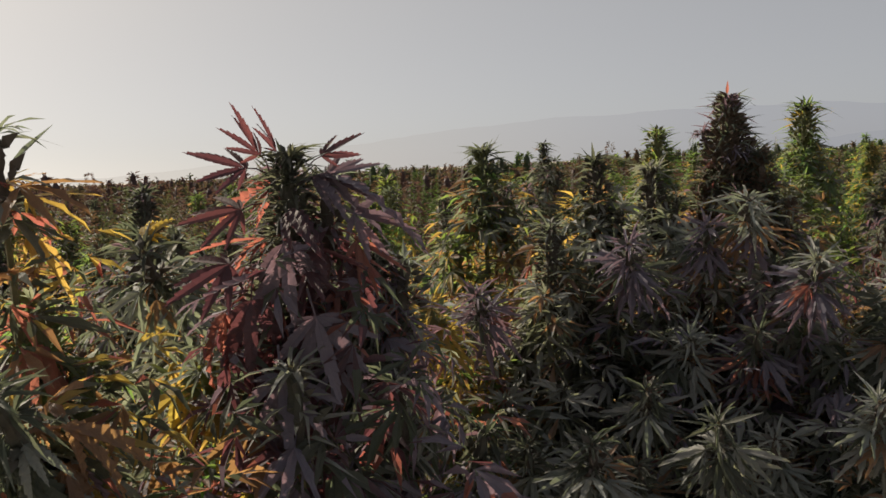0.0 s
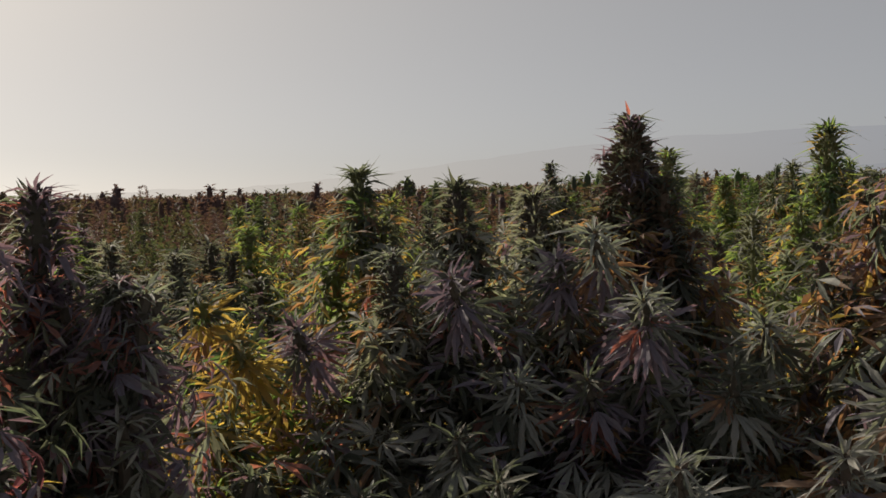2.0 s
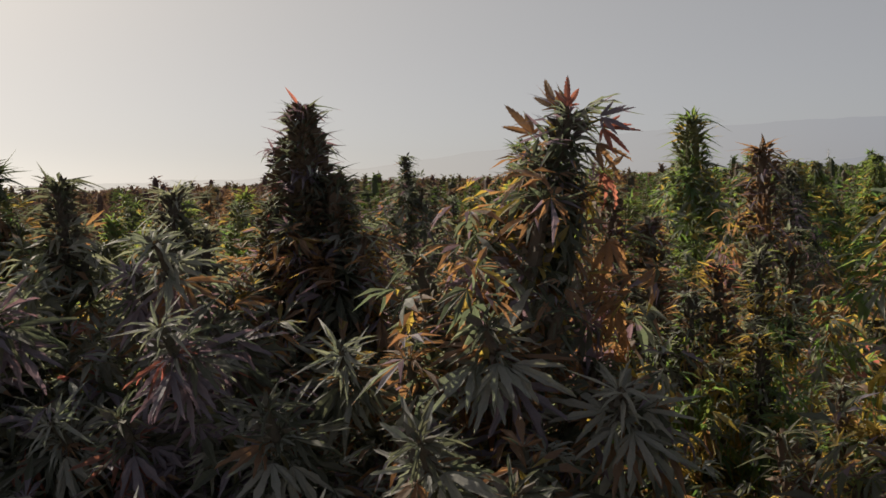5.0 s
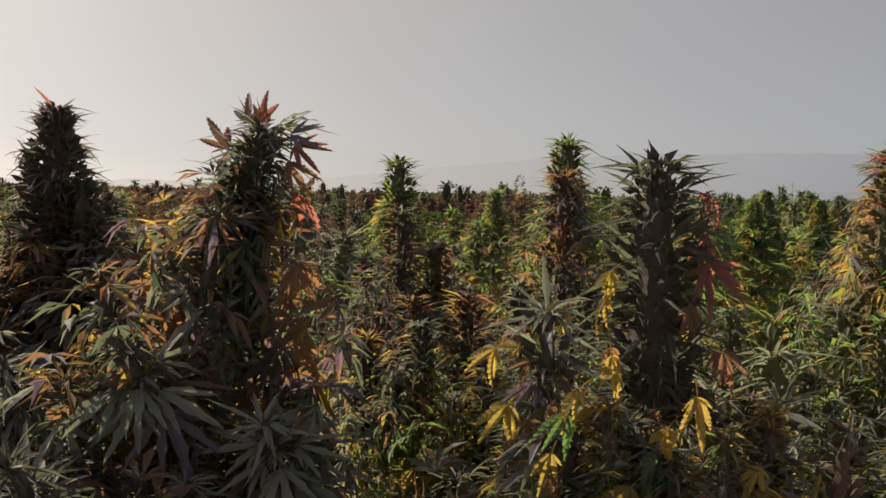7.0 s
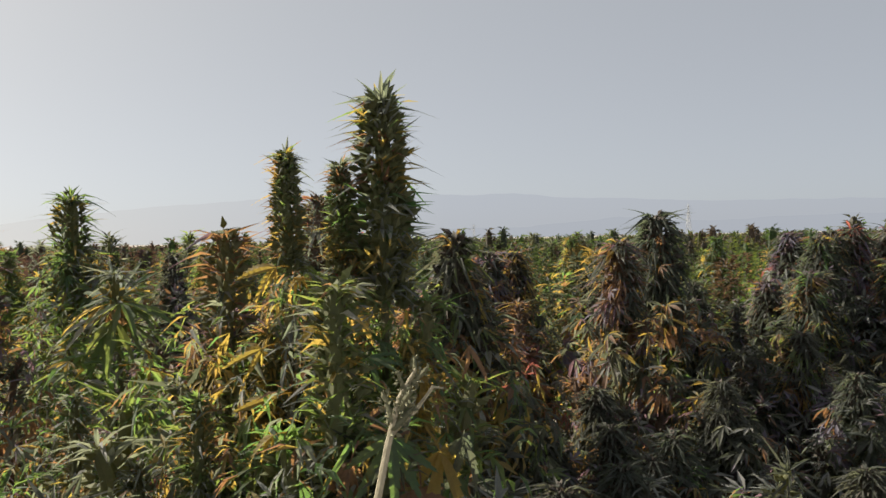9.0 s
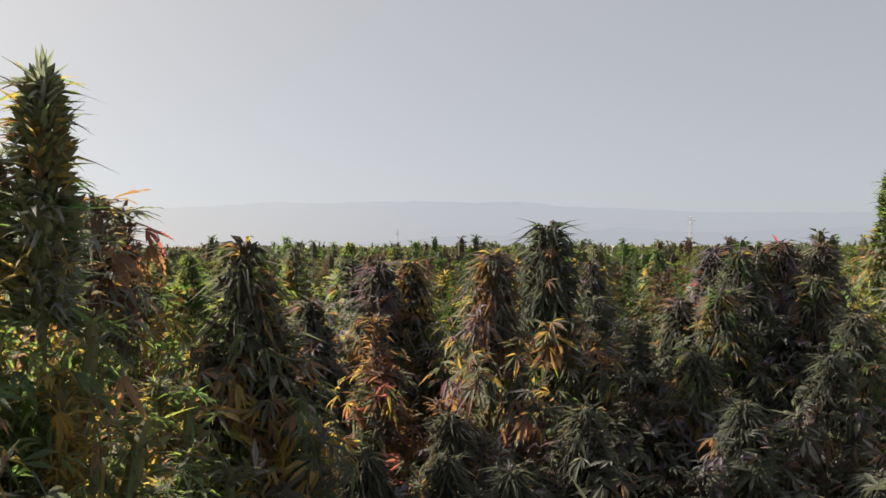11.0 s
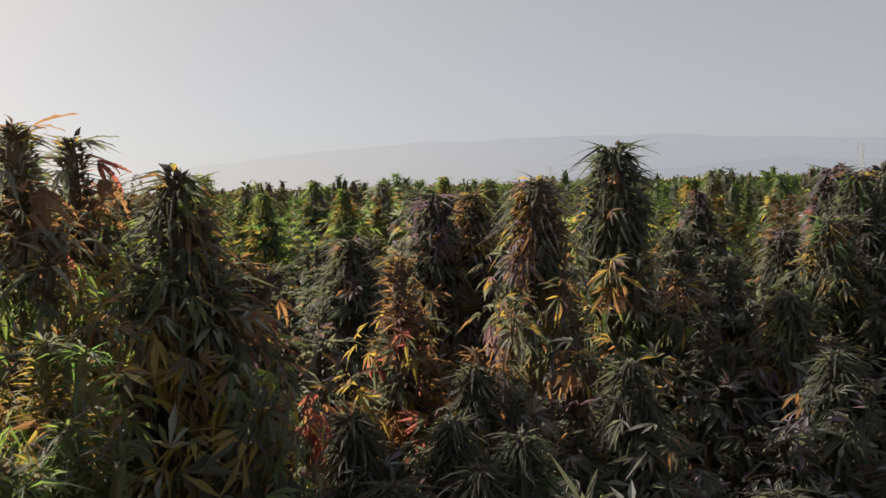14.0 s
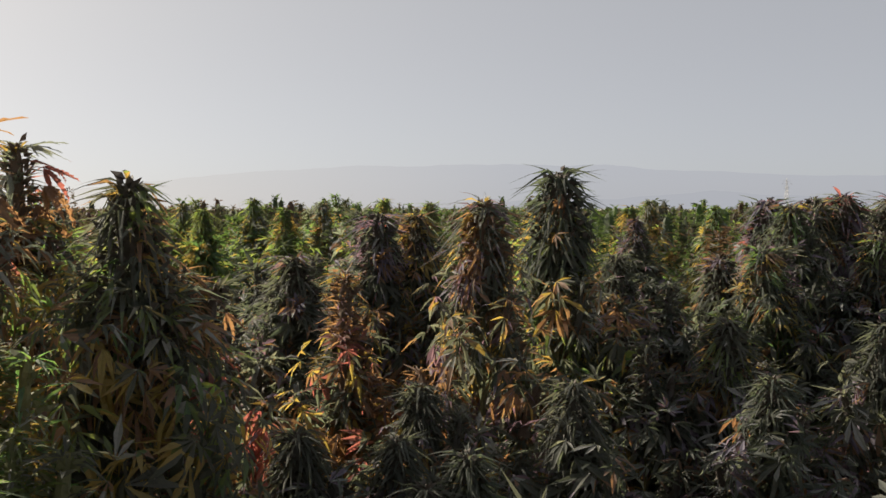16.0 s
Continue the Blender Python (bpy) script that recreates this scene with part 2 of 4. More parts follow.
for key, ln, rad, lf, star, hang, step, seg, br, tap in (
        ("shag", .30, .048, .050, .1, .0, .0009, 4, 2, .5),
        ("cone", .30, .072, .056, .0, .8, .0009, 4, 1, .6),
        ("spire", .44, .080, .056, .0, .0, .0008, 4, 2, .42), ("column", .30, .050, .064, .1, .1, .0014, 4, 1, .2), ("star", .24, .032, .062, .35, 0, .0016, 4, 1, .2),
        ("slim", .25, .034, .050, .2, .1, .0017, 4, 1, .25), ("dome", .22, .072, .066, .1, .75, .0009, 4, 1, .35), ("plume", .20, .036, .066, .3, .1, .0012, 4, 1, .15),
        ("small", .12, .024, .052, .3, .2, .0042, 4, 1, .4), ("tip", .07, .018, .048, .5, .1, .0042, 4, 1, .4),
        ("far_column", .30, .046, .080, .25, .1, .0024, 3, 1, .15), ("far_slim", .26, .032, .060, .3, .1, .0026, 3, 1, .15), ("far_small", .13, .026, .055, .3, .2, .0034, 3, 1, .15)):
    COLAS[key] = []
    for _ in range(3):
        b, s = cola(rnd, ln, rad, lf, star, hang, step, seg, br, tap)
        COLAS[key].append((b.mesh("cola", BUD["green"]), s.mesh("sugar_leaves", LEAF["green"]), ln))
PROTO = {kind + wide: [] for kind in ("spread", "hang", "dry", "far") for wide in ("", "_wide")}
for kind, count, cnt, size, low_tilt, high_tilt in (("spread", 27, 5, .125, -.6, .7), ("hang", 29, 5, .118, -.3, 1.25), ("dry", 40, 3, .070, -.6, 1.3), ("far", 26, 3, .12, -.6, .9)):
    each = 7
    for k in range(6):
        broad = 1.45 if k > 2 else 1.0
        number = int(count * (1.2 if k > 2 else 1))
        rr, foliage = random.Random(100 + k), Heap()
        for c in range(number):  # leafy shoots, the leaves of each set round its tip; the body widens downwards
            s = (c + rr.random()) / number
            z = -.02 - s ** 1.25 * 1.05
            reach = (.03 + .17 * broad * min(1, s * 2.4) ** .8) * math.sqrt(rr.uniform(.35, 1.1))
            az = c * 2.39996 + rr.uniform(-.4, .4)
            shoot = Matrix.Translation((math.cos(az) * reach, math.sin(az) * reach, z)) @ turn(az, rr.uniform(0, .5) + (.3 if kind == "hang" else 0)) @ Matrix.Rotation(rr.uniform(0, 6.28), 4, "Z")
            grow = rr.uniform(.75, 1.15) * (.7 + .3 * min(1, s * 5))
            for i in range(each):
                q = i / each
                base = shoot @ Matrix.Translation((0, 0, .05 - .11 * q)) @ turn(i * 2.4 + rr.uniform(-.3, .3), low_tilt + (high_tilt - low_tilt) * q + rr.uniform(-.25, .25), rr.uniform(-.4, .4)) @ Matrix.Translation((.012, 0, 0))
                for leg in range(-(cnt // 2), cnt // 2 + 1):
                    ln = size * grow * (.6 + .5 * q) * rr.uniform(.85, 1.15) * (1 - .22 * abs(leg))
                    v, f = leaflet(ln, ln * (.175 if cnt > 3 else .2 if kind == "dry" else .26), 2 if abs(leg) < 2 else 1, rr.uniform(.1, .5) * (1.7 if kind == "dry" else 1), .3, 0)
                    foliage.add(v, f, base @ turn(leg * .5, rr.uniform(-.1, .3), rr.uniform(-.3, .3)))
        PROTO[kind + ("_wide" if k > 2 else "")].append(foliage.mesh("foliage", LEAF["green"]))

SHOOTS = {}
for kind, count, cnt, seg, low_tilt, high_tilt, curl, forms in (("star", 10, 7, 3, -.95, .35, .3, 4), ("hang", 11, 5, 3, -.6, 1.25, .8, 4), ("mop", 13, 5, 3, -.35, 1.4, .75, 4), ("curl", 11, 3, 3, -.9, 1.2, 1.2, 4)):
    SHOOTS[kind] = []
    for k in range(forms):
        rr, heap = random.Random(300 + k), Heap()
        for i in range(count):  # leaves up a short axis: the youngest stand up, the oldest arch out and down
            q = i / (count - 1)
            size = .1 * (.42 + .62 * q ** .7) * rr.uniform(.85, 1.15)
            base = Matrix.Translation((0, 0, -.075 * q)) @ turn(i * 2.4 + rr.uniform(-.3, .3), low_tilt + (high_tilt - low_tilt) * q + rr.uniform(-.2, .2), rr.uniform(-.3, .3)) @ Matrix.Translation((.008 + .03 * q, 0, 0))
            half = cnt // 2
            for leg in range(-half, half + 1):
                ln = size * (1 - .58 * (abs(leg) / max(half, 1)) ** 1.4) * rr.uniform(.9, 1.1)
                v, f = leaflet(ln, ln * rr.uniform(.15, .2) + .0015, seg, curl * rr.uniform(.3, 1.6), rr.uniform(.1, .5), 0)
                heap.add(v, f, base @ turn(leg * .5, .1 * abs(leg) + rr.uniform(-.1, .2), rr.uniform(-.35, .35)))
        SHOOTS[kind].append(heap.mesh("leafy_shoot", LEAF["green"]))

MIX = {  # shares of leaf colours on a plant, and its bud colour
    "plum": ("dark", {"purple": 5, "dark": 3, "red": 1.2, "grey": 2}),
    "olive": ("green", {"green": 3, "yellow": 2, "grey": 3, "rust": 1}),
    "flame": ("dark", {"rust": 4, "red": 3, "yellow": 1.5, "purple": 2, "dark": 1.5, "grey": 1}),
    "pink": ("rust", {"red": 1.1, "rust": 3, "grey": 4.5, "dark": .7, "yellow": .8}),
    "moss": ("dark", {"grey": 1.2, "dark": 4.5, "green": 2.5, "rust": 2, "yellow": 2}),
    "gold": ("green", {"yellow": 2.4, "green": 3.6, "rust": 1.0, "grey": 2.8}),
    "straw": ("rust", {"yellow": 4, "rust": 2.5, "green": 1.6, "grey": 1.2}),
    "wine": ("dark", {"wine": 4, "red": .6, "purple": 3.2, "dark": 2}),
    "dusty": ("dark", {"grey": 5, "rust": 2.5, "dark": 2, "purple": 1}),
    "drab": ("dark", {"grey": .5, "dark": 6, "rust": 1.5, "green": 2.5, "yellow": 1.3}),
    "brown": ("dark", {"rust": 2.6, "grey": 2, "purple": 2, "dark": 3, "yellow": 1}),
    "green": ("green", {"green": 6, "yellow": 1, "grey": 2}),
    "lime": ("green", {"green": 7, "yellow": 3}),
    "grey": ("dark", {"grey": 6, "dark": 2, "rust": 1}),
    "purple": ("dark", {"purple": 5, "dark": 2, "red": .8, "grey": 2}),
    "rusty": ("rust", {"rust": 5, "purple": 2, "dark": 2, "grey": 1, "yellow": 1}),
    "red": ("dark", {"red": 4, "purple": 4, "dark": 2}),
    "orange": ("dark", {"rust": 4, "yellow": 3, "dark": 2, "red": 2}),
    "yellow": ("green", {"yellow": 5, "green": 3, "rust": 2}),
    "dark": ("dark", {"dark": 6, "grey": 1.3, "purple": 1.5, "rust": 1}),
    "mixed": ("green", {"green": 3, "rust": 3, "yellow": 2, "dark": 2, "grey": 2}),
}


def body_mat(hue):
    """Leaves of a whole body of foliage: the plant's colours, changing from leaf to leaf."""
    mix = dict(MIX[hue][1])
    mix["dark"] = mix.get("dark", 0) + (.06 if hue in ("yellow", "olive", "lime", "gold") else .12) * sum(mix.values())
    total, at, spots = sum(mix.values()), 0.0, []
    for key, weight in sorted(mix.items()):
        spots.append((at, LEAF_LOOK[key]))
        at += weight / total
    share = sum(LEAF_LOOK[key][4] * weight for key, weight in mix.items()) / total
    m = leaf_mat("leaves_" + hue, (.1, .1, .1), (.1, .1, .1), (.1, .1, .1), (.1, .1, .1), share)
    n, l = m.node_tree.nodes, m.node_tree.links
    geo = n.new("ShaderNodeNewGeometry")
    cell = n.new("ShaderNodeTexVoronoi")
    cell.inputs["Scale"].default_value = 14
    l.new(geo.outputs["Position"], cell.inputs["Vector"])
    sep = n.new("ShaderNodeSeparateColor")
    l.new(cell.outputs["Color"], sep.inputs[0])
    mad = n.new("ShaderNodeMath")
    mad.operation = "MULTIPLY_ADD"
    l.new(geo.outputs["Random Per Island"], mad.inputs[0])
    mad.inputs[1].default_value = .22
    l.new(sep.outputs[0], mad.inputs[2])
    wrap = n.new("ShaderNodeMath")
    wrap.operation = "FRACT"
    l.new(mad.outputs[0], wrap.inputs[0])
    mixes = [x for x in n if x.bl_idname == "ShaderNodeMixRGB" and x.blend_type == "MIX"]
    for node, first in zip(mixes, (0, 2)):
        for tone, socket in ((first, "Color1"), (first + 1, "Color2")):
            ramp = n.new("ShaderNodeValToRGB")
            ramp.color_ramp.interpolation = "CONSTANT"
            els = ramp.color_ramp.elements
            els[0].color = (*spots[0][1][tone], 1)
            els[1].position, els[1].color = spots[-1][0], (*spots[-1][1][tone], 1)
            for where, look_ in spots[1:-1]:
                els.new(where).color = (*look_[tone], 1)
            l.new(wrap.outputs[0], ramp.inputs["Fac"])
            l.new(ramp.outputs[0], node.inputs[socket])
    return m


BODY = {hue: body_mat(hue) for hue in MIX}


def pick(rnd, mix):
    keys = list(mix)
    return LEAF[rnd.choices(keys, [mix[k] for k in keys])[0]]


def put_cola(rnd, plant, kind, m, bud, mix, scale=1.0, sugar=""):
    b, s, ln = rnd.choice(COLAS[kind])
    c = part("cola", b, plant, m @ Matrix.Scale(scale, 4), BUD[bud])
    lead = max(mix, key=mix.get)
    part("sugar_leaves", s, c, None, BODY[sugar[1:]] if sugar.startswith("*") else LEAF[sugar] if sugar else pick(rnd, {"dark": 4, "grey": 2, lead: 2}))
    return ln * scale


def up_along(d, spin):
    return d.to_track_quat("Z", "Y").to_matrix().to_4x4() @ Matrix.Rotation(spin, 4, "Z")


def hemp_plant(x, y, top, head="column", hue="mixed", label="", scale=1.0, lean=(0.0, 0.0), sides=5, leaves=16, leaf=.72, spread=.15, low=.8, droop=.35, crown=0, bulk=1.15, sugar="", dry=False, full=0, broad=False, body="", shoots=15, girth_m=.22, deep=.62, bare=.35, seed=0):
    """One plant with its tip at (x, y, top): stem, flower spikes, side shoots and fan leaves. lean: how far the tip stands off the foot."""
    rnd = random.Random(int(x * 977 + y * 331 + top * 53) + seed)
    bud, mix = MIX[hue]
    plant = new("hemp_plant")
    plant.location = (x - lean[0], y - lean[1], 0)
    tagged(plant, label or f"{hue} hemp plant with a leafy flower spike", "hemp plant", "hemp plants in the field")
    tip = Vector((lean[0], lean[1], top))

    def along(z):
        s = max(0.0, min(1.0, (z - .8) / (top - .8)))
        return Vector((tip.x * s ** 1.2, tip.y * s ** 1.2, z))
    ln = COLAS[head][0][2] * scale
    base_z = top - ln - .02
    zs = [0, .4, .8, (.8 + base_z) / 2, base_z, top - .03]
    part("stem", _tube_mesh([along(z) for z in zs], [.013, .012, .010, .008, .006, .003]), plant)
    d = (tip - along(base_z)).normalized()
    put_cola(rnd, plant, head, Matrix.Translation(along(base_z)) @ up_along(d, rnd.uniform(0, 6.28)), bud, mix, scale, sugar or "*" + hue)
    # the leafy body
    for drop, wide in ((ln * max(.4, bare) + .04, "_wide"), (ln * .6, ""))[:2 if full else 1]:
        p = along(top - drop)
        girth = (.7 + .27 * bulk) * rnd.uniform(.92, 1.08)
        tall = (top - drop - .15) / 1.3
        shear = Matrix.Identity(4)
        shear[0][2], shear[1][2] = lean[0], lean[1]
        form = rnd.choice(PROTO[("dry" if dry else "hang" if droop > .6 else "spread") + ("" if bulk < .8 else "_wide" if broad else wide)])
        part("foliage", form, plant, Matrix.Translation(p) @ shear @ Matrix.Rotation(rnd.uniform(0, 6.28), 4, "Z") @ Matrix.Diagonal((girth, girth, min(1, tall), 1)), BODY[body or hue])
    # leafy shoots, close under the tip and wider below
    for i in range(shoots):
        s = (i + rnd.uniform(.2, .8)) / shoots
        az = i * 2.39996 + rnd.uniform(-.4, .4)
        reach = (.018 + girth_m * min(1, s * 1.5) ** .8) * rnd.uniform(.75, 1.15)
        p = along(top - min(ln * bare, .3) - s * deep) + Vector((math.cos(az) * reach, math.sin(az) * reach, 0))
        flare = .25 if droop > .85 else .55
        d = Vector((math.cos(az) * flare, math.sin(az) * flare, 1)).normalized()
        kind = ("curl" if rnd.random() < .65 else "star") if dry else ("mop" if droop > .85 else "hang") if droop > .6 and rnd.random() < .85 else "star"
        part("leafy_shoot", rnd.choice(SHOOTS[kind]), plant, Matrix.Translation(p) @ up_along(d, rnd.uniform(0, 6.28)) @ Matrix.Scale(min(leaf, .85) * 1.5 * rnd.uniform(.75, 1.1) * (.75 + .35 * min(1, s * 2)), 4), BODY[body or hue])
    # large fan leaves round the tip
    for i in range(crown):
        z = top - .07 * leaf - i / crown * ln * .9
        m = Matrix.Translation(along(z)) @ turn(i * 2.4 + rnd.uniform(-.3, .3), -.55 + .95 * i / crown + rnd.uniform(-.25, .25), rnd.uniform(-.4, .4)) @ Matrix.Scale(leaf * rnd.uniform(.9, 1.3), 4)
        part("fan_leaf", rnd.choice(LARGE if leaf > .9 else LEAVES), plant, m, pick(rnd, mix))
    # fan leaves down the stem
    leaves = leaves // 2
    for i in range(leaves):
        s = (i + rnd.random()) / leaves
        z = base_z + ln * .3 - s * low
        size = leaf * (0.6 + .6 * min(1, s * 2)) * rnd.uniform(.8, 1.2)
        tilt = droop * rnd.uniform(.2, 1.8) + s * .25 - .12
        az = i * 2.4 + rnd.uniform(-.5, .5)
        out = (.03 + .08 * min(1, s * 2)) * bulk
        m = Matrix.Translation(along(z) + Vector((math.cos(az) * out, math.sin(az) * out, 0))) @ turn(az, tilt, rnd.uniform(-.3, .3)) @ Matrix.Scale(size, 4)
        part("fan_leaf", rnd.choice(LEAVES), plant, m, pick(rnd, mix))
    # side shoots
    for i in range(sides):
        s = (i + .6 * rnd.random()) / max(sides, 1)
        z0 = base_z + .02 - s * (low - .3)
        az = i * 2.4 + rnd.uniform(-.5, .5)
        reach = spread * (.3 + 1.0 * s) * rnd.uniform(.8, 1.25)
        p0, p1 = along(z0 - .14), along(z0) + Vector((math.cos(az) * reach, math.sin(az) * reach, rnd.uniform(0, .05)))
        mid = p0.lerp(p1, .5) + Vector((0, 0, -.02))
        part("branch", _tube_mesh([p0, mid, p1], [.006, .004, .003]), plant)
        d = ((p1 - mid).normalized() + Vector((0, 0, .9))).normalized()
        put_cola(rnd, plant, "small" if rnd.random() < .7 else "tip", Matrix.Translation(p1 - d * .03) @ up_along(d, rnd.uniform(0, 6.28)), bud, mix, rnd.uniform(.9, 1.4))
        ring = rnd.uniform(0, 6.28)
        kind = "curl" if dry else "hang" if droop > .6 else "star"
        part("leafy_shoot", rnd.choice(SHOOTS[kind]), plant, Matrix.Translation(p1) @ up_along(d, ring) @ Matrix.Scale(leaf * rnd.uniform(1.0, 1.4), 4), BODY[body or hue])
    return plant


def _tube_mesh(points, radii):
    v, f = tube(points, radii)
    h = Heap()
    h.add(v, f)
    return h.mesh("stem", STEM)


def rosette_plant(x, y, top, hue="grey", label="", leaf=.92, count=19, droop=.45, toward=(-.1, -.8), seed=0):
    """A shorter plant whose tip is a rosette of fan leaves round a small bud."""
    rnd = random.Random(int(x * 811 + y * 617 + top * 71) + seed)
    bud, mix = MIX[hue]
    plant = new("hemp_plant")
    plant.location = (x - toward[0] * .3, y - toward[1] * .3, 0)
    tagged(plant, label or f"{hue} hemp plant with a rosette of fan leaves", "hemp plant", "hemp plants in the field")
    tip = Vector((toward[0] * .3, toward[1] * .3, top))
    part("stem", _tube_mesh([(0, 0, 0), (0, 0, .7), (tip.x * .3, tip.y * .3, top - .2), tip], [.011, .009, .006, .003]), plant)
    axis = Vector((toward[0], toward[1], 1)).normalized()
    frame_m = Matrix.Translation(tip) @ up_along(axis, rnd.uniform(0, 6.28))
    put_cola(rnd, plant, "tip", frame_m @ Matrix.Translation((0, 0, -.02)), bud, mix, 1.2)
    inner = count // 3
    for i in range(count):  # a small inner ring stands up, the outer leaves lie flat and arch over
        if i < inner:
            tilt, size, off = rnd.uniform(-.75, -.25) + (droop - .45) * .7, rnd.uniform(.3, .5), 0
        else:
            s = (i - inner) / (count - inner)
            tilt, size, off = -.3 + .75 * s + rnd.uniform(-.15, .2) + (droop - .45) * 1.3, rnd.uniform(.8, 1.15), -.05 * s
        m = frame_m @ Matrix.Translation((0, 0, off)) @ turn(i * 2.4 + rnd.uniform(-.25, .25), tilt, rnd.uniform(-.2, .2)) @ Matrix.Scale(leaf * size, 4)
        part("fan_leaf", rnd.choice(LARGE[:3] if droop > .75 else SHORT), plant, m, pick(rnd, mix))
    part("foliage", rnd.choice(PROTO["hang" if droop > .6 else "spread_wide" if rnd.random() < .5 else "spread"]), plant, Matrix.Translation((tip.x * .5, tip.y * .5, top - .07)) @ Matrix.Rotation(rnd.uniform(0, 6.28), 4, "Z") @ Matrix.Diagonal((1.05, 1.05, min(1, (top - .15) / 1.3), 1)), BODY[hue])
    # lower leaves down the stem
    for i in range(8):
        z = top - .14 - i * .05
        k = max(0, min(1, (z - .7) / (top - .7)))
        m = Matrix.Translation((tip.x * k, tip.y * k, z)) @ turn(i * 2.4 + rnd.uniform(-.6, .6), rnd.uniform(-.1, 1.0), rnd.uniform(-.4, .4)) @ Matrix.Scale(leaf * rnd.uniform(.8, 1.25), 4)
        part("fan_leaf", rnd.choice(LEAVES), plant, m, pick(rnd, mix))
    return plant


TONE = {"wine": "wine-red", "rust": "rusty brown"}


def accent(plant, x, y, z, az, tilt, size, colour, form=0):
    """One large fan leaf that stands out on a plant: az and tilt (down) in degrees."""
    at = Vector((x, y, z)) - plant.location
    part("fan_leaf", LARGE[form % 6], plant, Matrix.Translation(at) @ turn(radians(az), radians(tilt), radians(50) * math.cos(radians(az))) @ Matrix.Scale(size, 4), LEAF[colour], f"large {TONE.get(colour, colour)} fan leaf lit from behind")


# ---- ground and distance ----
h = Heap()
h.add(np.array([(-4500, -4500, 0), (4500, -4500, 0), (4500, 4500, 0), (-4500, 4500, 0)], float), [(0, 1, 2, 3)])
ground = tagged(new("ground", h.mesh("ground", SOIL)), "dry brown soil under the hemp field", "ground", kind="structure")


def ridge(name, dist, profile, haze_tone, clear, rough_m, label):
    """A far mountain ridge: a half-clear glowing sheet with the haze painted into its colour."""
    m, n, l = node_mat(name)
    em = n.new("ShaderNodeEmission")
    # painted haze: the emission colour is made brighter on the sun's side
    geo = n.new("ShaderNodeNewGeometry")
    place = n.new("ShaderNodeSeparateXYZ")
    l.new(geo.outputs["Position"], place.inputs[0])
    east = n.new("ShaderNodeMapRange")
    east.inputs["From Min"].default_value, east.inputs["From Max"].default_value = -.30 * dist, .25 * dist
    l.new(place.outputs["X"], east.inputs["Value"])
    haze_glow = n.new("ShaderNodeMixRGB")
    haze_glow.inputs["Color1"].default_value, haze_glow.inputs["Color2"].default_value = (.36, .34, .315, 1), (*haze_tone, 1)
    l.new(east.outputs[0], haze_glow.inputs["Fac"])
    l.new(haze_glow.outputs[0], em.inputs["Color"])
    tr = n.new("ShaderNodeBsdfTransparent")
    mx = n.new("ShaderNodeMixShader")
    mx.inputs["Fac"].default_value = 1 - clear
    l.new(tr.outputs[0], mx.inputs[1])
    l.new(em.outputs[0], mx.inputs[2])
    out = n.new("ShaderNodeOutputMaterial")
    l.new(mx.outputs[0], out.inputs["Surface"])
    az, el = zip(*profile)
    v, f = [], []
    steps = 400
    for i in range(steps + 1):
        a = az[0] + (az[-1] - az[0]) * i / steps
        e = float(np.interp(a, az, el))
        z = 1.8 + dist * math.tan(radians(e)) + rough_m * noise.fractal(Vector((a * .35, dist, 0)), 1.0, 2.0, 6)
        ar = radians(a)
        v += [(3 + dist * math.sin(ar), 1 + dist * math.cos(ar), -3), (3 + dist * math.sin(ar), 1 + dist * math.cos(ar), max(z, 0))]
        if i:
            f.append((2 * i - 2, 2 * i, 2 * i + 1, 2 * i - 1))
    hh = Heap()
    hh.add(np.array(v, float), f)
    return tagged(new(name, hh.mesh(name, m)), label, "mountains", kind="structure")


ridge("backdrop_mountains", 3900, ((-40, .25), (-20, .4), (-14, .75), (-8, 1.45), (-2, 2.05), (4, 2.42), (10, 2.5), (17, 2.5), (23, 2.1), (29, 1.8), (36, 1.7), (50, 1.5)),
      (.195, .203, .232), .52, 7, "pale blue-grey mountain ridge with painted haze")
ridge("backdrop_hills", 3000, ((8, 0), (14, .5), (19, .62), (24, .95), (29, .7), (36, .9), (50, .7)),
      (.19, .20, .225), .55, 5, "low hills before the mountains with painted haze")


def pylon(az, dist, height, label):
    """A lattice power pylon with three cross-arms."""
    steel = plain_mat("pylon_steel", (.30, .31, .33), (.38, .39, .40), 3, .6)
    base = new("power_pylon")
    a = radians(az)
    base.location = (3 + dist * math.sin(a), 1 + dist * math.cos(a), 0)
    tagged(base, label, "pylon", "pylons of the power line")

    def bar(name, p, q, r):
        hh = Heap()
        hh.add(*tube([p, q], [r, r], 4))
        part(name, hh.mesh(name, steel), base)
    w, wt = height * .07, height * .02
    corners = ((1, 1), (-1, 1), (-1, -1), (1, -1))
    for cx, cy in corners:
        bar("leg", (cx * w, cy * w, 0), (cx * wt, cy * wt, height * .75), .16)
        bar("leg", (cx * wt, cy * wt, height * .75), (0, 0, height), .13)
    levels = 7
    for i in range(levels):
        z0, z1 = height * .75 * i / levels, height * .75 * (i + 1) / levels
        r0, r1 = w + (wt - w) * i / levels, w + (wt - w) * (i + 1) / levels
        for k in range(4):
            c, d = corners[k], corners[(k + 1) % 4]
            bar("brace", (c[0] * r0, c[1] * r0, z0), (d[0] * r1, d[1] * r1, z1), .08)
    for z, arm in ((.72, .13), (.82, .17), (.91, .12)):
        bar("cross_arm", (-height * arm, 0, height * z), (height * arm, 0, height * z), .14)
    return base


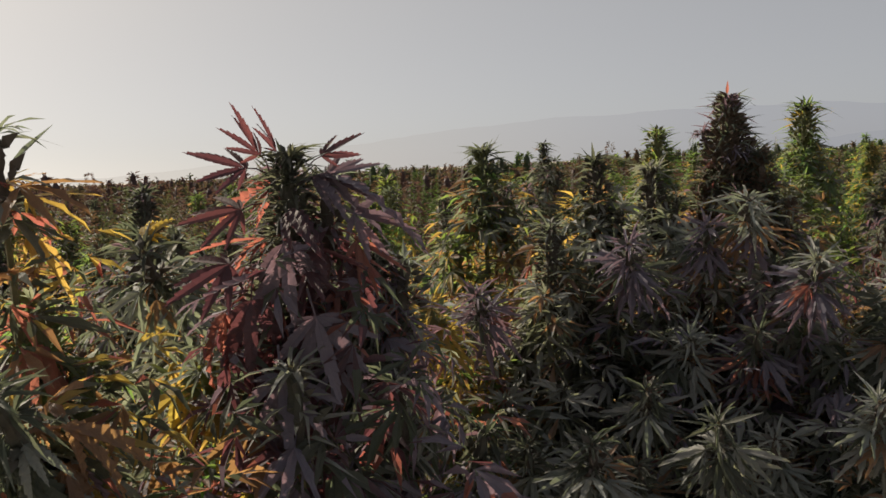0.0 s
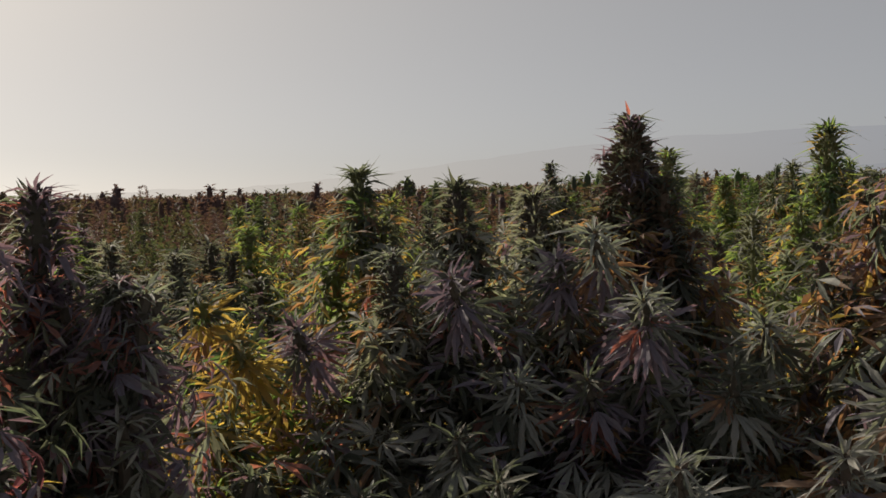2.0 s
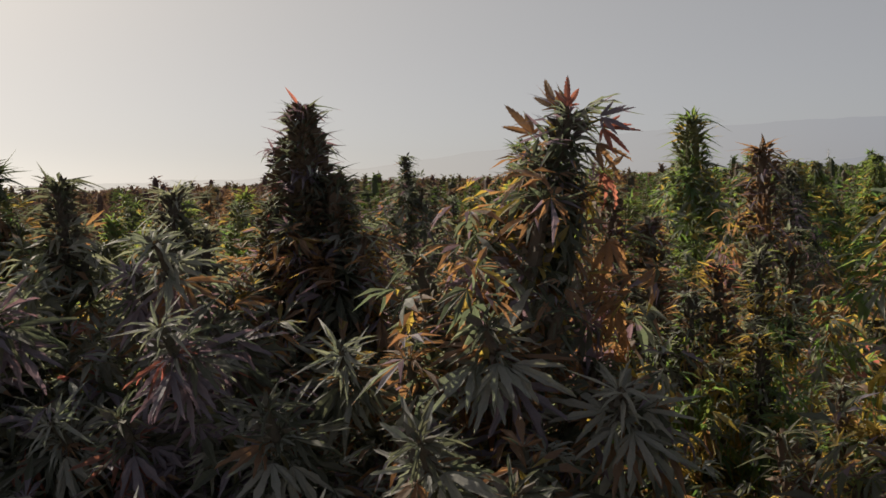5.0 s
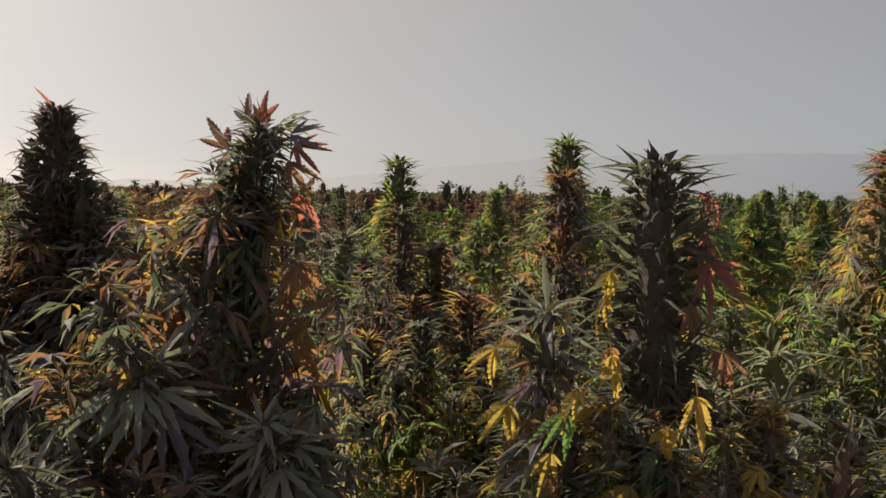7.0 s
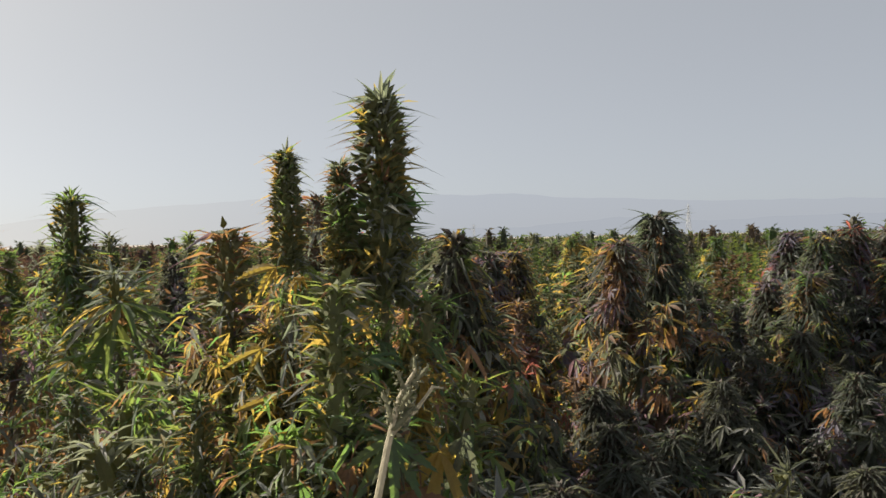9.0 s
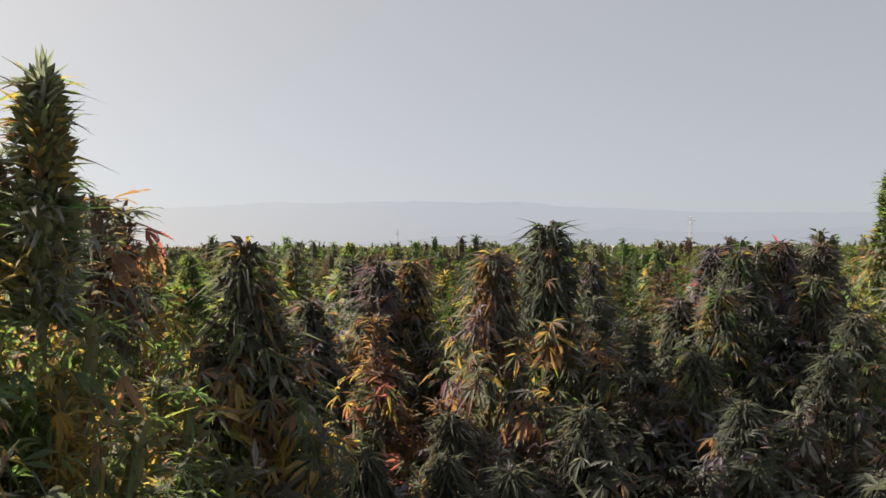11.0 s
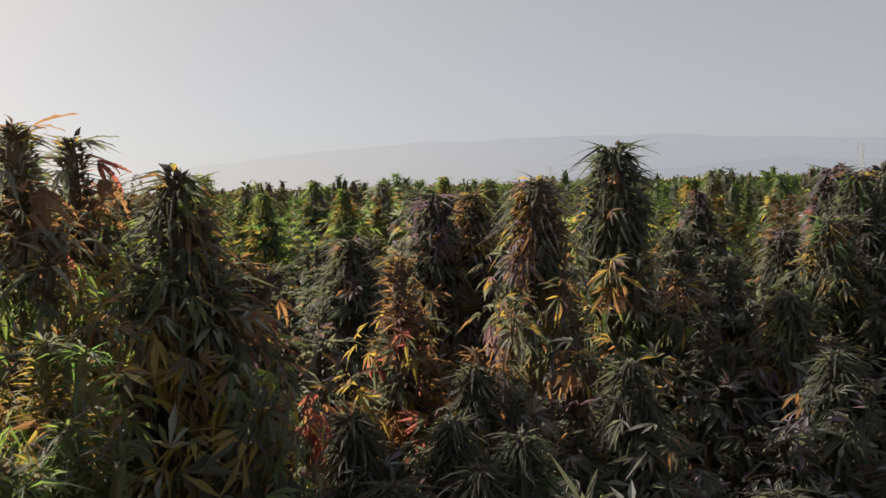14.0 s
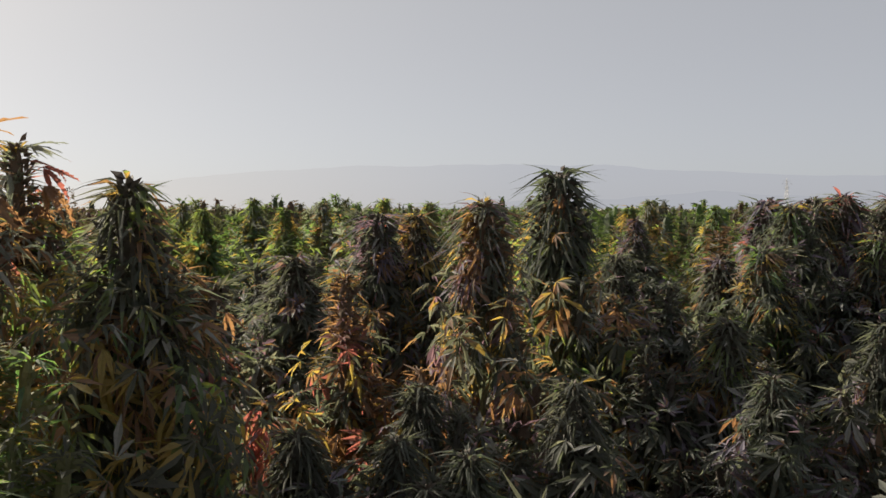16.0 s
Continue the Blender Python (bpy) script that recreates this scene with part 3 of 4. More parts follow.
pylon(27.9, 900, 28, "grey lattice power pylon far off in haze")
pylon(15.9, 1300, 20, "small grey lattice pylon in the far haze")
pylon(11.4, 1400, 26, "small grey lattice pylon in the far haze")

# ---- plants along the edge of the field ----
# first stretch
red_plant = hemp_plant(.173, 1.391, 1.885, "plume", "wine", "tall hemp plant with purple-red fan leaves round a dark crown", leaf=1.12, leaves=64, sides=5, spread=.1, droop=.75, crown=9, bulk=1.0, sugar="dark", scale=.7, shoots=6, girth_m=.12, deep=.6, bare=.9)
rosette_plant(-.125, 1.2, 1.84, "orange", "hemp tip with large yellow-brown fan leaves", leaf=1.1, count=14, toward=(.05, -.2))
hemp_plant(-.12, 1.25, 1.72, "slim", "olive", "hemp plant with yellow-green lit leaves under a dark tip", leaf=.9, shoots=16, girth_m=.16, droop=.7)
rosette_plant(-.02, .98, 1.60, "dusty", "dark hemp tip with long drooping grey leaves", leaf=1.25, count=18, droop=.8)
hemp_plant(-.34, 2.3, 1.84, "slim", "dark")
hemp_plant(.05, 1.92, 1.87, "column", "purple", "dark purple hemp plant with a bushy crown", spread=.16, shoots=34, girth_m=.27, deep=.95, full=1, leaf=.8, droop=.8, body="plum")
hemp_plant(.23, 1.86, 1.71, "dome", "purple", "dark purple hemp plant with a bushy crown", spread=.14, shoots=30, girth_m=.2, deep=.85, leaf=.75, droop=.8, body="plum", scale=.8)
grey_tip = rosette_plant(-.093, 1.62, 1.68, "grey", "grey-green hemp tip among yellow lit leaves")
rosette_plant(-.17, 1.32, 1.50, "dusty")
yellow_tip = rosette_plant(.02, 1.5, 1.52, "yellow", "hemp tip with yellow and lime backlit leaves")
star_plant = hemp_plant(.431, 2.78, 1.90, "star", "mixed", "slender hemp plant with a star of narrow top leaves", sugar="dark")
hemp_plant(.709, 2.586, 1.86, "star", "grey", "slender hemp plant with a star of narrow top leaves", sugar="dark")
hemp_plant(.874, 2.75, 1.83, "star", "grey")
slim_plant = hemp_plant(.582, 2.425, 1.71, "slim", "grey")
tall_plant = hemp_plant(1.119, 2.91, 2.01, "spire", "rusty", "very tall hemp plant with a thick rust-purple flower spike", scale=1.1, sides=9, spread=.14, sugar="*plum", bulk=1.3, full=1, leaf=.6)
hemp_plant(1.04, 2.9, 1.80, "slim", "rusty", "rusty side spike beside the very tall plant", sugar="dark")
hemp_plant(1.197, 2.885, 1.855, "column", "rusty", "dark side spike beside the very tall plant", sugar="dark", scale=.9)
hemp_plant(1.17, 3.04, 1.83, "column", "rusty", "dark side spike beside the very tall plant", sugar="*plum", scale=.8)
hemp_plant(-.174, 3.6, 1.73, "slim", "lime")
hemp_plant(-.034, 4.2, 1.73, "column", "green")
hemp_plant(.773, 5.737, 1.96, "slim", "dark")
hemp_plant(1.384, 5.598, 2.0, "column", "lime", "tall bright green hemp plant standing above its neighbours", scale=1.5, sugar="*green")
hemp_plant(2.178, 5.598, 2.10, "column", "green", "tall bright green hemp plant standing above its neighbours", scale=1.75, sugar="*green")
leaning_plant = hemp_plant(1.748, 2.437, 1.955, "plume", "flame", "leaning hemp plant with curled rust-red leaves at its tip", seed=4, lean=(.34, .02), leaf=.62, leaves=24, sides=11, crown=3, bulk=1.35, spread=.16, sugar="*brown", droop=.65, full=1, body="rusty", shoots=32, girth_m=.2, deep=.7)
rosette_plant(1.011, 2.257, 1.40, "purple")
rosette_plant(.759, 2.191, 1.30, "grey")
rosette_plant(.869, 2.292, 1.385, "grey")
rosette_plant(.41, 2.31, 1.50, "purple", "purple-leaved hemp tip with yellow leaves under it")
rosette_plant(.31, 2.22, 1.49, "yellow", "hemp tip with yellow and lime backlit leaves")
rosette_plant(.745, 2.288, 1.60, "purple")
rosette_plant(.95, 2.45, 1.62, "purple")
pale_tip = rosette_plant(1.361, 2.357, 1.49, "grey")
rosette_plant(1.531, 2.394, 1.52, "dusty", leaf=.95)
rosette_plant(1.524, 2.278, 1.37, "dusty")
rosette_plant(1.105, 2.434, 1.53, "purple")
for px, py, pz, hue in ((.72, 2.08, 1.16, "grey"), (1.0, 2.1, 1.2, "grey"), (1.3, 2.12, 1.22, "dusty"), (.5, 2.12, 1.2, "grey"), (1.5, 2.06, 1.2, "dusty"), (.86, 1.98, 1.27, "grey"), (1.16, 1.97, 1.3, "grey"), (1.42, 1.95, 1.33, "dusty"), (.62, 1.97, 1.24, "grey"), (1.28, 2.2, 1.42, "grey"), (1.68, 2.0, 1.36, "grey")):
    rosette_plant(px, py, pz, hue, toward=(-.1, -.5))
# second stretch
rosette_plant(1.817, 2.26, 1.45, "grey", leaf=.95)
rosette_plant(1.62, 2.24, 1.55, "dusty", leaf=1.05)
rosette_plant(1.545, 2.07, 1.42, "dusty")
rosette_plant(1.12, 2.2, 1.56, "purple")
rosette_plant(.277, 2.216, 1.30, "olive", "hemp tip with yellow and lime backlit leaves", leaf=.7)
rosette_plant(.19, 2.32, 1.57, "yellow", "hemp tip with yellow and lime backlit leaves", leaf=.85)
rosette_plant(.22, 2.16, 1.36, "yellow", "hemp tip with yellow and lime backlit leaves", leaf=.85)
rosette_plant(1.03, 2.38, 1.68, "dusty")
flame_plant = hemp_plant(2.334, 2.093, 1.89, "column", "dark", "dark-topped hemp plant with orange-red backlit fan leaves", leaf=.6, leaves=8, sides=6, low=.5, bulk=.75, droop=.5, sugar="dark", body="straw", spread=.1, girth_m=.13, bare=1.0, shoots=18, deep=.5, dry=True, scale=1.05)
orange_tip = rosette_plant(2.209, 2.026, 1.635, "dark", "dark hemp tip with broad orange and yellow leaves", leaf=.5, count=14, toward=(0, -.3))
accent(orange_tip, 2.21, 2.0, 1.61, -60, 50, .65, "rust", 1)
accent(orange_tip, 2.18, 2.01, 1.60, 210, 40, .65, "yellow", 0)
accent(orange_tip, 2.24, 2.0, 1.60, -20, 40, .6, "yellow", 2)
rosette_plant(2.521, 2.294, 1.50, "olive", leaf=.6)
hemp_plant(2.201, 3.5, 1.90, "slim", "rusty", "rusty brown drying hemp plant with a ragged spike", leaf=.6, dry=True, scale=1.3, sugar="*brown")
hemp_plant(2.596, 5.5, 1.84, "column", "dark")
hemp_plant(1.90, 3.3, 1.72, "slim", "rusty", "drying hemp plant with curled rusty leaves", leaf=.5, sugar="*brown", body="rusty", full=1, dry=True)
hemp_plant(2.02, 2.9, 1.64, "slim", "orange", "drying hemp plant with curled rusty leaves", leaf=.5, sugar="*orange", body="gold", full=1, dry=True)
hemp_plant(1.89, 3.0, 1.62, "slim", "orange", "drying hemp plant with curled rusty leaves", leaf=.5, sugar="*orange", body="gold", full=1, dry=True)
hemp_plant(1.80, 3.35, 1.80, "slim", "rusty", "drying hemp plant with curled rusty leaves", leaf=.5, sugar="*brown", body="wine", full=1, dry=True)
for px, py, pz in ((1.95, 2.75, 1.60), (2.08, 2.72, 1.52), (1.83, 2.82, 1.56), (2.12, 3.0, 1.66)):
    hemp_plant(px, py, pz, "slim", "orange", "drying hemp plant with curled rusty leaves", scale=.8, leaves=4, sides=2, leaf=.5, sugar="*gold", body="gold", full=1, dry=True)
hemp_plant(1.771, 6.5, 1.86, "column", "lime", sugar="*green")
hemp_plant(2.725, 2.543, 1.90, "slim", "gold", "yellowing hemp plant with drying sunlit leaves", sugar="*brown", leaf=.45, spread=.09, leaves=18, dry=True)
spike_plant = hemp_plant(2.944, 2.433, 2.085, "shag", "olive", "tall hemp plant with a yellow-green spike over a lit bush", scale=1.0, sides=2, leaves=16, leaf=.5, spread=.13, low=.9, sugar="*olive", bulk=.7, body="gold", dry=True, bare=.95, girth_m=.13)
hemp_plant(2.886, 2.45, 1.99, "shag", "olive", "narrow side spike beside the tall plant", sugar="*olive", scale=.52, leaf=.45, spread=.07, leaves=8, sides=0, bulk=.6, body="gold", dry=True, bare=1.0, girth_m=.1)
hemp_plant(2.807, 2.427, 2.005, "shag", "gold", "yellowing hemp plant with drying sunlit leaves", sugar="*olive", scale=.55, sides=3, bulk=.6, leaf=.45, spread=.09, leaves=18, dry=True, bare=1.0, girth_m=.1)
bush_plant = hemp_plant(2.845, 2.231, 1.83, "slim", "gold", "yellowing hemp plant with drying sunlit leaves", sugar="*olive", leaf=.45, spread=.09, leaves=18, dry=True)
green_tip = rosette_plant(2.52, 3.26, 1.745, "green", "green hemp plant with a broad rosette of leaves", leaf=1.2, count=16, toward=(0, -.4))
for px, py, pz in ((2.44, 2.2, 1.50), (2.60, 2.45, 1.58), (2.66, 2.20, 1.46), (2.50, 2.62, 1.66), (2.30, 2.35, 1.50), (2.15, 2.35, 1.50), (2.72, 2.34, 1.52), (2.98, 2.25, 1.52),
                   (2.46, 2.03, 1.61), (2.62, 2.08, 1.56), (2.35, 1.98, 1.56), (2.80, 2.16, 1.47), (2.08, 2.25, 1.40), (2.90, 2.5, 1.7),
                   (2.20, 1.94, 1.52), (2.19, 2.2, 1.44), (2.40, 1.95, 1.60), (2.12, 2.1, 1.43), (2.46, 2.16, 1.60), (2.28, 1.97, 1.62), (2.78, 2.44, 1.76), (2.97, 2.38, 1.74), (2.68, 2.38, 1.68), (2.58, 2.27, 1.58)):
    hemp_plant(px, py, pz, "slim", "straw" if px < 2.5 else "gold", "yellowing hemp plant with drying sunlit leaves", scale=.6, leaves=5, sides=3, leaf=.45, low=.5, bulk=.95, sugar="*gold", dry=True, shoots=7)
# last stretch
hemp_plant(3.218, 3.064, 1.885, "cone", "drab", "dark hemp plant hung with drooping narrow leaves", scale=1.15, leaves=14, sides=9, droop=1.3, spread=.13, leaf=.6, sugar="*drab", bulk=1.0, full=1, broad=True, body="moss", shoots=40, girth_m=.22, deep=.8, bare=.25)
crown_plant = hemp_plant(4.215, 4.151, 1.945, "dome", "drab", "hemp plant with a dark rounded crown above the rest", leaves=20, sides=7, droop=.95, spread=.12, sugar="dark", bulk=.9, leaf=.6, body="moss", scale=1.3, shoots=34, girth_m=.17, deep=.95)
hemp_plant(3.937, 3.839, 1.86, "dome", "rusty", "rusty hemp plant with a star of narrow top leaves", leaves=20, sides=7, droop=.95, bulk=.9, leaf=.62, body="brown", sugar="*rusty", spread=.12, shoots=34, girth_m=.15, deep=1.0)
hemp_plant(3.751, 4.6, 1.82, "dome", "purple", scale=1.1, droop=.9, bulk=.9, shoots=22, girth_m=.15, body="rusty")
hemp_plant(3.885, 4.7, 1.82, "dome", "brown", scale=1.1, droop=.9, bulk=.9, shoots=22, girth_m=.15, body="moss")
hemp_plant(4.194, 6.5, 1.87, "column", "green")
hemp_plant(3.598, 3.8, 1.69, "slim", "rusty", "hemp plant with a column of sunlit rusty leaf tips", leaves=14, sides=9, droop=.7, leaf=.6, body="orange", spread=.1, shoots=28, girth_m=.11, deep=.8)
hemp_plant(3.489, 4.8, 1.67, "small", "dark")
hemp_plant(3.402, 4.6, 1.61, "small", "dark")
rust_plant = hemp_plant(3.245, 3.55, 1.715, "dome", "flame", "hemp plant with a rusty shaggy crown", droop=.9, scale=.85, shoots=22, leaf=.6, sugar="rust")
hemp_plant(3.485, 4.4, 1.70, "dome", "dark", "dark green hemp plant with drooping leaves", droop=.9, shoots=26, girth_m=.25, leaf=.7, full=1)
for px, py, pz, hue in ((5.12, 4.55, 1.85, "dark"), (4.9, 4.3, 1.72, "drab"), (5.35, 4.4, 1.76, "dark"), (4.6, 3.9, 1.55, "dark")):
    hemp_plant(px, py, pz, "dome", hue, "grey-green hemp plant in a thick clump of drooping leaves", droop=1.0, leaf=.65, shoots=20, girth_m=.25, sugar="*drab", full=1, leaves=10)
pink_plant = hemp_plant(2.97, 3.395, 1.965, "slim", "pink", "hemp plant with long pink-red backlit leaves", droop=.8, crown=10, bulk=.9, sugar="*pink", leaves=24, leaf=.62, body="mixed", dry=True, shoots=22, full=1)
tall_pink_plant = hemp_plant(2.94, 3.16, 1.975, "column", "pink", "tall hemp plant with long pink-red backlit leaves", droop=.8, crown=8, bulk=.9, scale=.8, sugar="*pink", leaves=24, leaf=.62, body="mixed", dry=True, shoots=22, full=1)
hemp_plant(5.213, 4.9, 1.87, "dome", "plum", "purple-grey hemp plant with a drooping round crown", scale=1.25, droop=.9, bulk=1.4, full=1, broad=True)
hemp_plant(5.458, 4.8, 1.89, "dome", "plum", "purple-grey hemp plant with a drooping round crown", scale=1.25, droop=.9, bulk=1.4, full=1, broad=True)
hemp_plant(5.33, 4.78, 1.87, "dome", "brown", scale=1.25, droop=.9, bulk=1.4)
hemp_plant(5.66, 4.82, 1.88, "dome", "dark", "purple-grey hemp plant with a drooping round crown", scale=1.25, droop=.9, bulk=1.4, full=1, broad=True)
hemp_plant(5.0, 4.4, 1.72, "column", "purple", droop=.8)
hemp_plant(6.21, 5.07, 2.19, "spire", "olive", "tall yellow-green hemp plant above a dark clump", scale=1.25, sugar="green")
hemp_plant(4.6, 4.3, 1.62, "slim", "dark", droop=1.0, leaves=18)
hemp_plant(4.85, 4.5, 1.68, "dome", "dark", droop=1.0, leaves=18)
hemp_plant(4.38, 3.9, 1.50, "slim", "dark", droop=1.0, leaves=18)
hemp_plant(5.3, 4.5, 1.60, "dome", "dark", droop=1.0, leaves=18)
hemp_plant(4.75, 4.0, 1.42, "slim", "dark", droop=1.0, leaves=18)
for px, py, pz, hue, wide in ((3.269, 2.6, 1.46, "drab", .2), (3.538, 2.95, 1.40, "dark", .2), (3.70, 3.15, 1.36, "drab", .18), (3.12, 2.62, 1.48, "drab", .15), (3.747, 3.58, 1.46, "brown", .16),
                              (3.478, 3.3, 1.43, "dark", .16), (3.665, 3.3, 1.41, "dark", .16), (3.781, 3.2, 1.40, "drab", .16)):
    hemp_plant(px, py, pz, "dome", hue, "mop-headed hemp tip with drooping narrow grey-green leaves", scale=.75, leaves=8, sides=2, droop=1.15, bulk=1.1, leaf=.62, sugar=MIX[hue][0], shoots=20, girth_m=wide, deep=.5)
rosette_plant(3.80, 2.781, 1.345, "olive", "hemp tip with pale yellow-green leaves", leaf=.6, count=14)
for px, py, pz, hue in ((4.05, 3.45, 1.48, "dark"), (4.55, 3.55, 1.46, "dark"), (4.95, 3.75, 1.55, "dark"), (5.3, 4.1, 1.64, "drab"), (4.2, 3.05, 1.32, "dark"), (4.7, 3.2, 1.34, "dark"), (5.1, 3.5, 1.46, "dark"), (4.45, 4.35, 1.7, "brown")):
    hemp_plant(px, py, pz, "dome", hue, scale=.8, leaves=12, sides=5, droop=1.0, bulk=1.5, full=2, leaf=.6, sugar="dark")

for px, py, pz, hue in ((3.06, 2.86, 1.66, "gold"), (2.99, 2.68, 1.55, "olive"), (3.11, 2.78, 1.56, "gold"), (2.93, 2.8, 1.6, "gold")):
    hemp_plant(px, py, pz, "slim", hue, "yellowing hemp plant with drying sunlit leaves", scale=.7, leaves=8, sides=4, leaf=.5, low=.5, sugar="*olive", dry=True)

for px, py, pz, hue in ((2.75, 6.2, 1.87, "lime"), (2.95, 6.7, 1.86, "green"), (3.1, 6.0, 1.84, "lime"), (3.3, 6.8, 1.89, "green"), (3.46, 6.2, 1.84, "lime"), (3.65, 6.6, 1.87, "olive"), (3.86, 6.1, 1.84, "green"), (4.0, 6.9, 1.89, "lime"),
                        (4.75, 6.3, 1.87, "lime"), (4.95, 6.7, 1.89, "olive"), (5.15, 6.2, 1.85, "lime"), (5.4, 6.6, 1.88, "olive"), (5.65, 6.3, 1.85, "green"), (5.0, 5.7, 1.80, "dark")):
    hemp_plant(px, py, pz, "cone", hue, f"{hue} cone-shaped hemp plant in the middle of the field", scale=.9, leaves=0, sides=2, bulk=1.2, sugar="*" + hue)

# smaller flower spikes that stand out of the two tallest ones
rnd = random.Random(3)
for plant, top, count, first, grow, tone in ((spike_plant, 2.085, 5, .015, .03, "olive"), (tall_plant, 2.03, 8, .025, .05, "plum")):
    for k in range(count):
        q = (k + rnd.random() * .5) / count
        az = k * 2.39996 + .6
        r = first + grow * q
        d = Vector((math.cos(az) * .45, math.sin(az) * .45, 1)).normalized()
        put_cola(rnd, plant, "small" if k % 3 else "tip", Matrix.Translation((math.cos(az) * r, math.sin(az) * r, top - .17 - .3 * q)) @ up_along(d, az), MIX[tone][0], MIX[tone][1], rnd.uniform(.5, .72) * (1.2 if tone == "plum" else 1), "*" + tone)

# a bare bleached stalk with a dry flower head
dry = tagged(new("dry_hemp_stalk"), "bleached bare hemp stalk with a dry flower head", "hemp stalk", "hemp plants in the field")
dry.location = (2.861, 2.085, 0)
hb = Heap()
hb.add(*tube([(-.05, 0, 0), (-.03, 0, .8), (-.012, 0, 1.3), (0, 0, 1.562), (.018, .004, 1.64), (.032, .006, 1.64 + .05), (.052, .01, 1.72)], [.0075, .007, .006, .0045, .004, .003, .002], 7))
part("stem", hb.mesh("stem", STALK), dry)
for k in range(7):  # the dry flowers sit packed up one side of the stalk's end
    q = k / 6
    at = (.02 + .032 * q, .004 + .006 * q, 1.64 + .012 + (1.72 - 1.64 - .02) * q)
    sc = .34 - .13 * q
    part("cola", COLAS["small"][k % 3][0], dry, Matrix.Translation(at) @ up_along(Vector((math.cos(k * 2.4) * .7 + .25, math.sin(k * 2.4) * .7, 1)), k) @ Matrix.Diagonal((sc * 1.15, sc * 1.15, sc, 1)), BUD["pale"], "dry pale flower cluster")
hb = Heap()
hb.add(*tube([(.022, .005, 1.64 + .01), (.05, .006, 1.64 + .035), (.07, .006, 1.64 + .06), (.082, .006, 1.64 + .058)], [.003, .0025, .002, .001], 5))
part("side_stem", hb.mesh("side_stem", STALK), dry)

# single leaves that catch the low sun
accent(red_plant, .15, 1.38, 1.842, 206, -62, .85, "wine", 4)
accent(red_plant, .165, 1.385, 1.845, 215, -78, .72, "wine", 5)
accent(red_plant, .145, 1.38, 1.84, 200, -16, .9, "wine", 4)
accent(red_plant, .2, 1.39, 1.845, 20, -36, .75, "wine", 5)
accent(red_plant, .2, 1.385, 1.83, 15, -8, .85, "purple", 4)
accent(red_plant, .14, 1.37, 1.8, 196, 12, .95, "wine", 4)
accent(red_plant, .12, 1.37, 1.74, 204, 30, 1.1, "wine", 4)
accent(red_plant, .11, 1.36, 1.68, 212, 36, 1.1, "red", 1)
accent(red_plant, .23, 1.37, 1.79, 22, 18, 1.05, "purple", 4)
accent(red_plant, .17, 1.34, 1.78, -75, 58, 1.2, "purple", 0)
accent(red_plant, .20, 1.33, 1.69, -50, 64, 1.3, "purple", 4)
accent(red_plant, .13, 1.34, 1.71, -95, 62, 1.2, "wine", 0)
accent(red_plant, .16, 1.32, 1.62, -70, 66, 1.3, "purple", 4)
accent(red_plant, .24, 1.36, 1.762, 26, 35, .95, "red", 4)
accent(red_plant, .235, 1.37, 1.73, 5, 48, .95, "wine", 0)
accent(red_plant, .2, 1.36, 1.668, 26, 35, .86, "red", 4)
accent(red_plant, .22, 1.35, 1.60, 10, 55, 1.0, "wine", 0)
accent(red_plant, .123, 1.31, 1.56, -64, 82, 1.35, "rust", 4)
accent(grey_tip, -0.1, 1.6, 1.72, 90, -80, 0.94, "yellow", 2)
accent(grey_tip, -0.07, 1.52, 1.58, -20, 30, 1.03, "yellow", 1)
accent(yellow_tip, 0.0, 1.48, 1.54, -160, 25, 1.03, "yellow", 0)
accent(yellow_tip, 0.02, 1.47, 1.52, -50, 35, 1.03, "yellow", 1)
accent(yellow_tip, -0.02, 1.46, 1.46, -120, 45, 1.03, "rust", 0)
accent(star_plant, 0.4, 2.77, 1.8, 180, 10, 0.66, "rust", 0)
accent(star_plant, 0.4, 2.77, 1.75, 190, 20, 0.75, "rust", 1)
accent(star_plant, 0.4, 2.76, 1.69, 185, 15, 0.75, "yellow", 0)
accent(slim_plant, 0.56, 2.42, 1.64, 180, 5, 0.66, "rust", 0)
accent(slim_plant, 0.55, 2.42, 1.6, 190, 20, 0.66, "red", 1)
accent(leaning_plant, 1.72, 2.42, 1.91, 120, -57, 0.85, "rust", 5)
accent(leaning_plant, 1.69, 2.43, 1.87, 155, -50, 0.9, "rust", 5)
accent(leaning_plant, 1.675, 2.42, 1.82, 185, -25, 0.7, "rust", 1)
accent(leaning_plant, 1.735, 2.42, 1.915, 95, -70, 0.7, "red", 5)
accent(leaning_plant, 1.77, 2.42, 1.90, 0, 8, 0.72, "red", 4)
accent(leaning_plant, 1.77, 2.41, 1.91, -5, -12, 0.65, "purple", 4)
accent(leaning_plant, 1.76, 2.42, 1.87, -15, 5, 0.72, "rust", 0)
accent(leaning_plant, 1.76, 2.43, 1.83, 10, 20, 0.90, "red", 1)
accent(leaning_plant, 1.78, 2.42, 1.73, -20, 50, 0.98, "rust", 0)
accent(leaning_plant, 1.79, 2.42, 1.62, -20, 60, 1.07, "rust", 1)
accent(leaning_plant, 1.8, 2.38, 1.5, -10, 30, 0.90, "rust", 1)
accent(leaning_plant, 1.68, 2.40, 1.78, 190, 5, 0.75, "rust", 1)
accent(pale_tip, 1.37, 2.34, 1.5, 100, -60, 0.75, "yellow", 2)
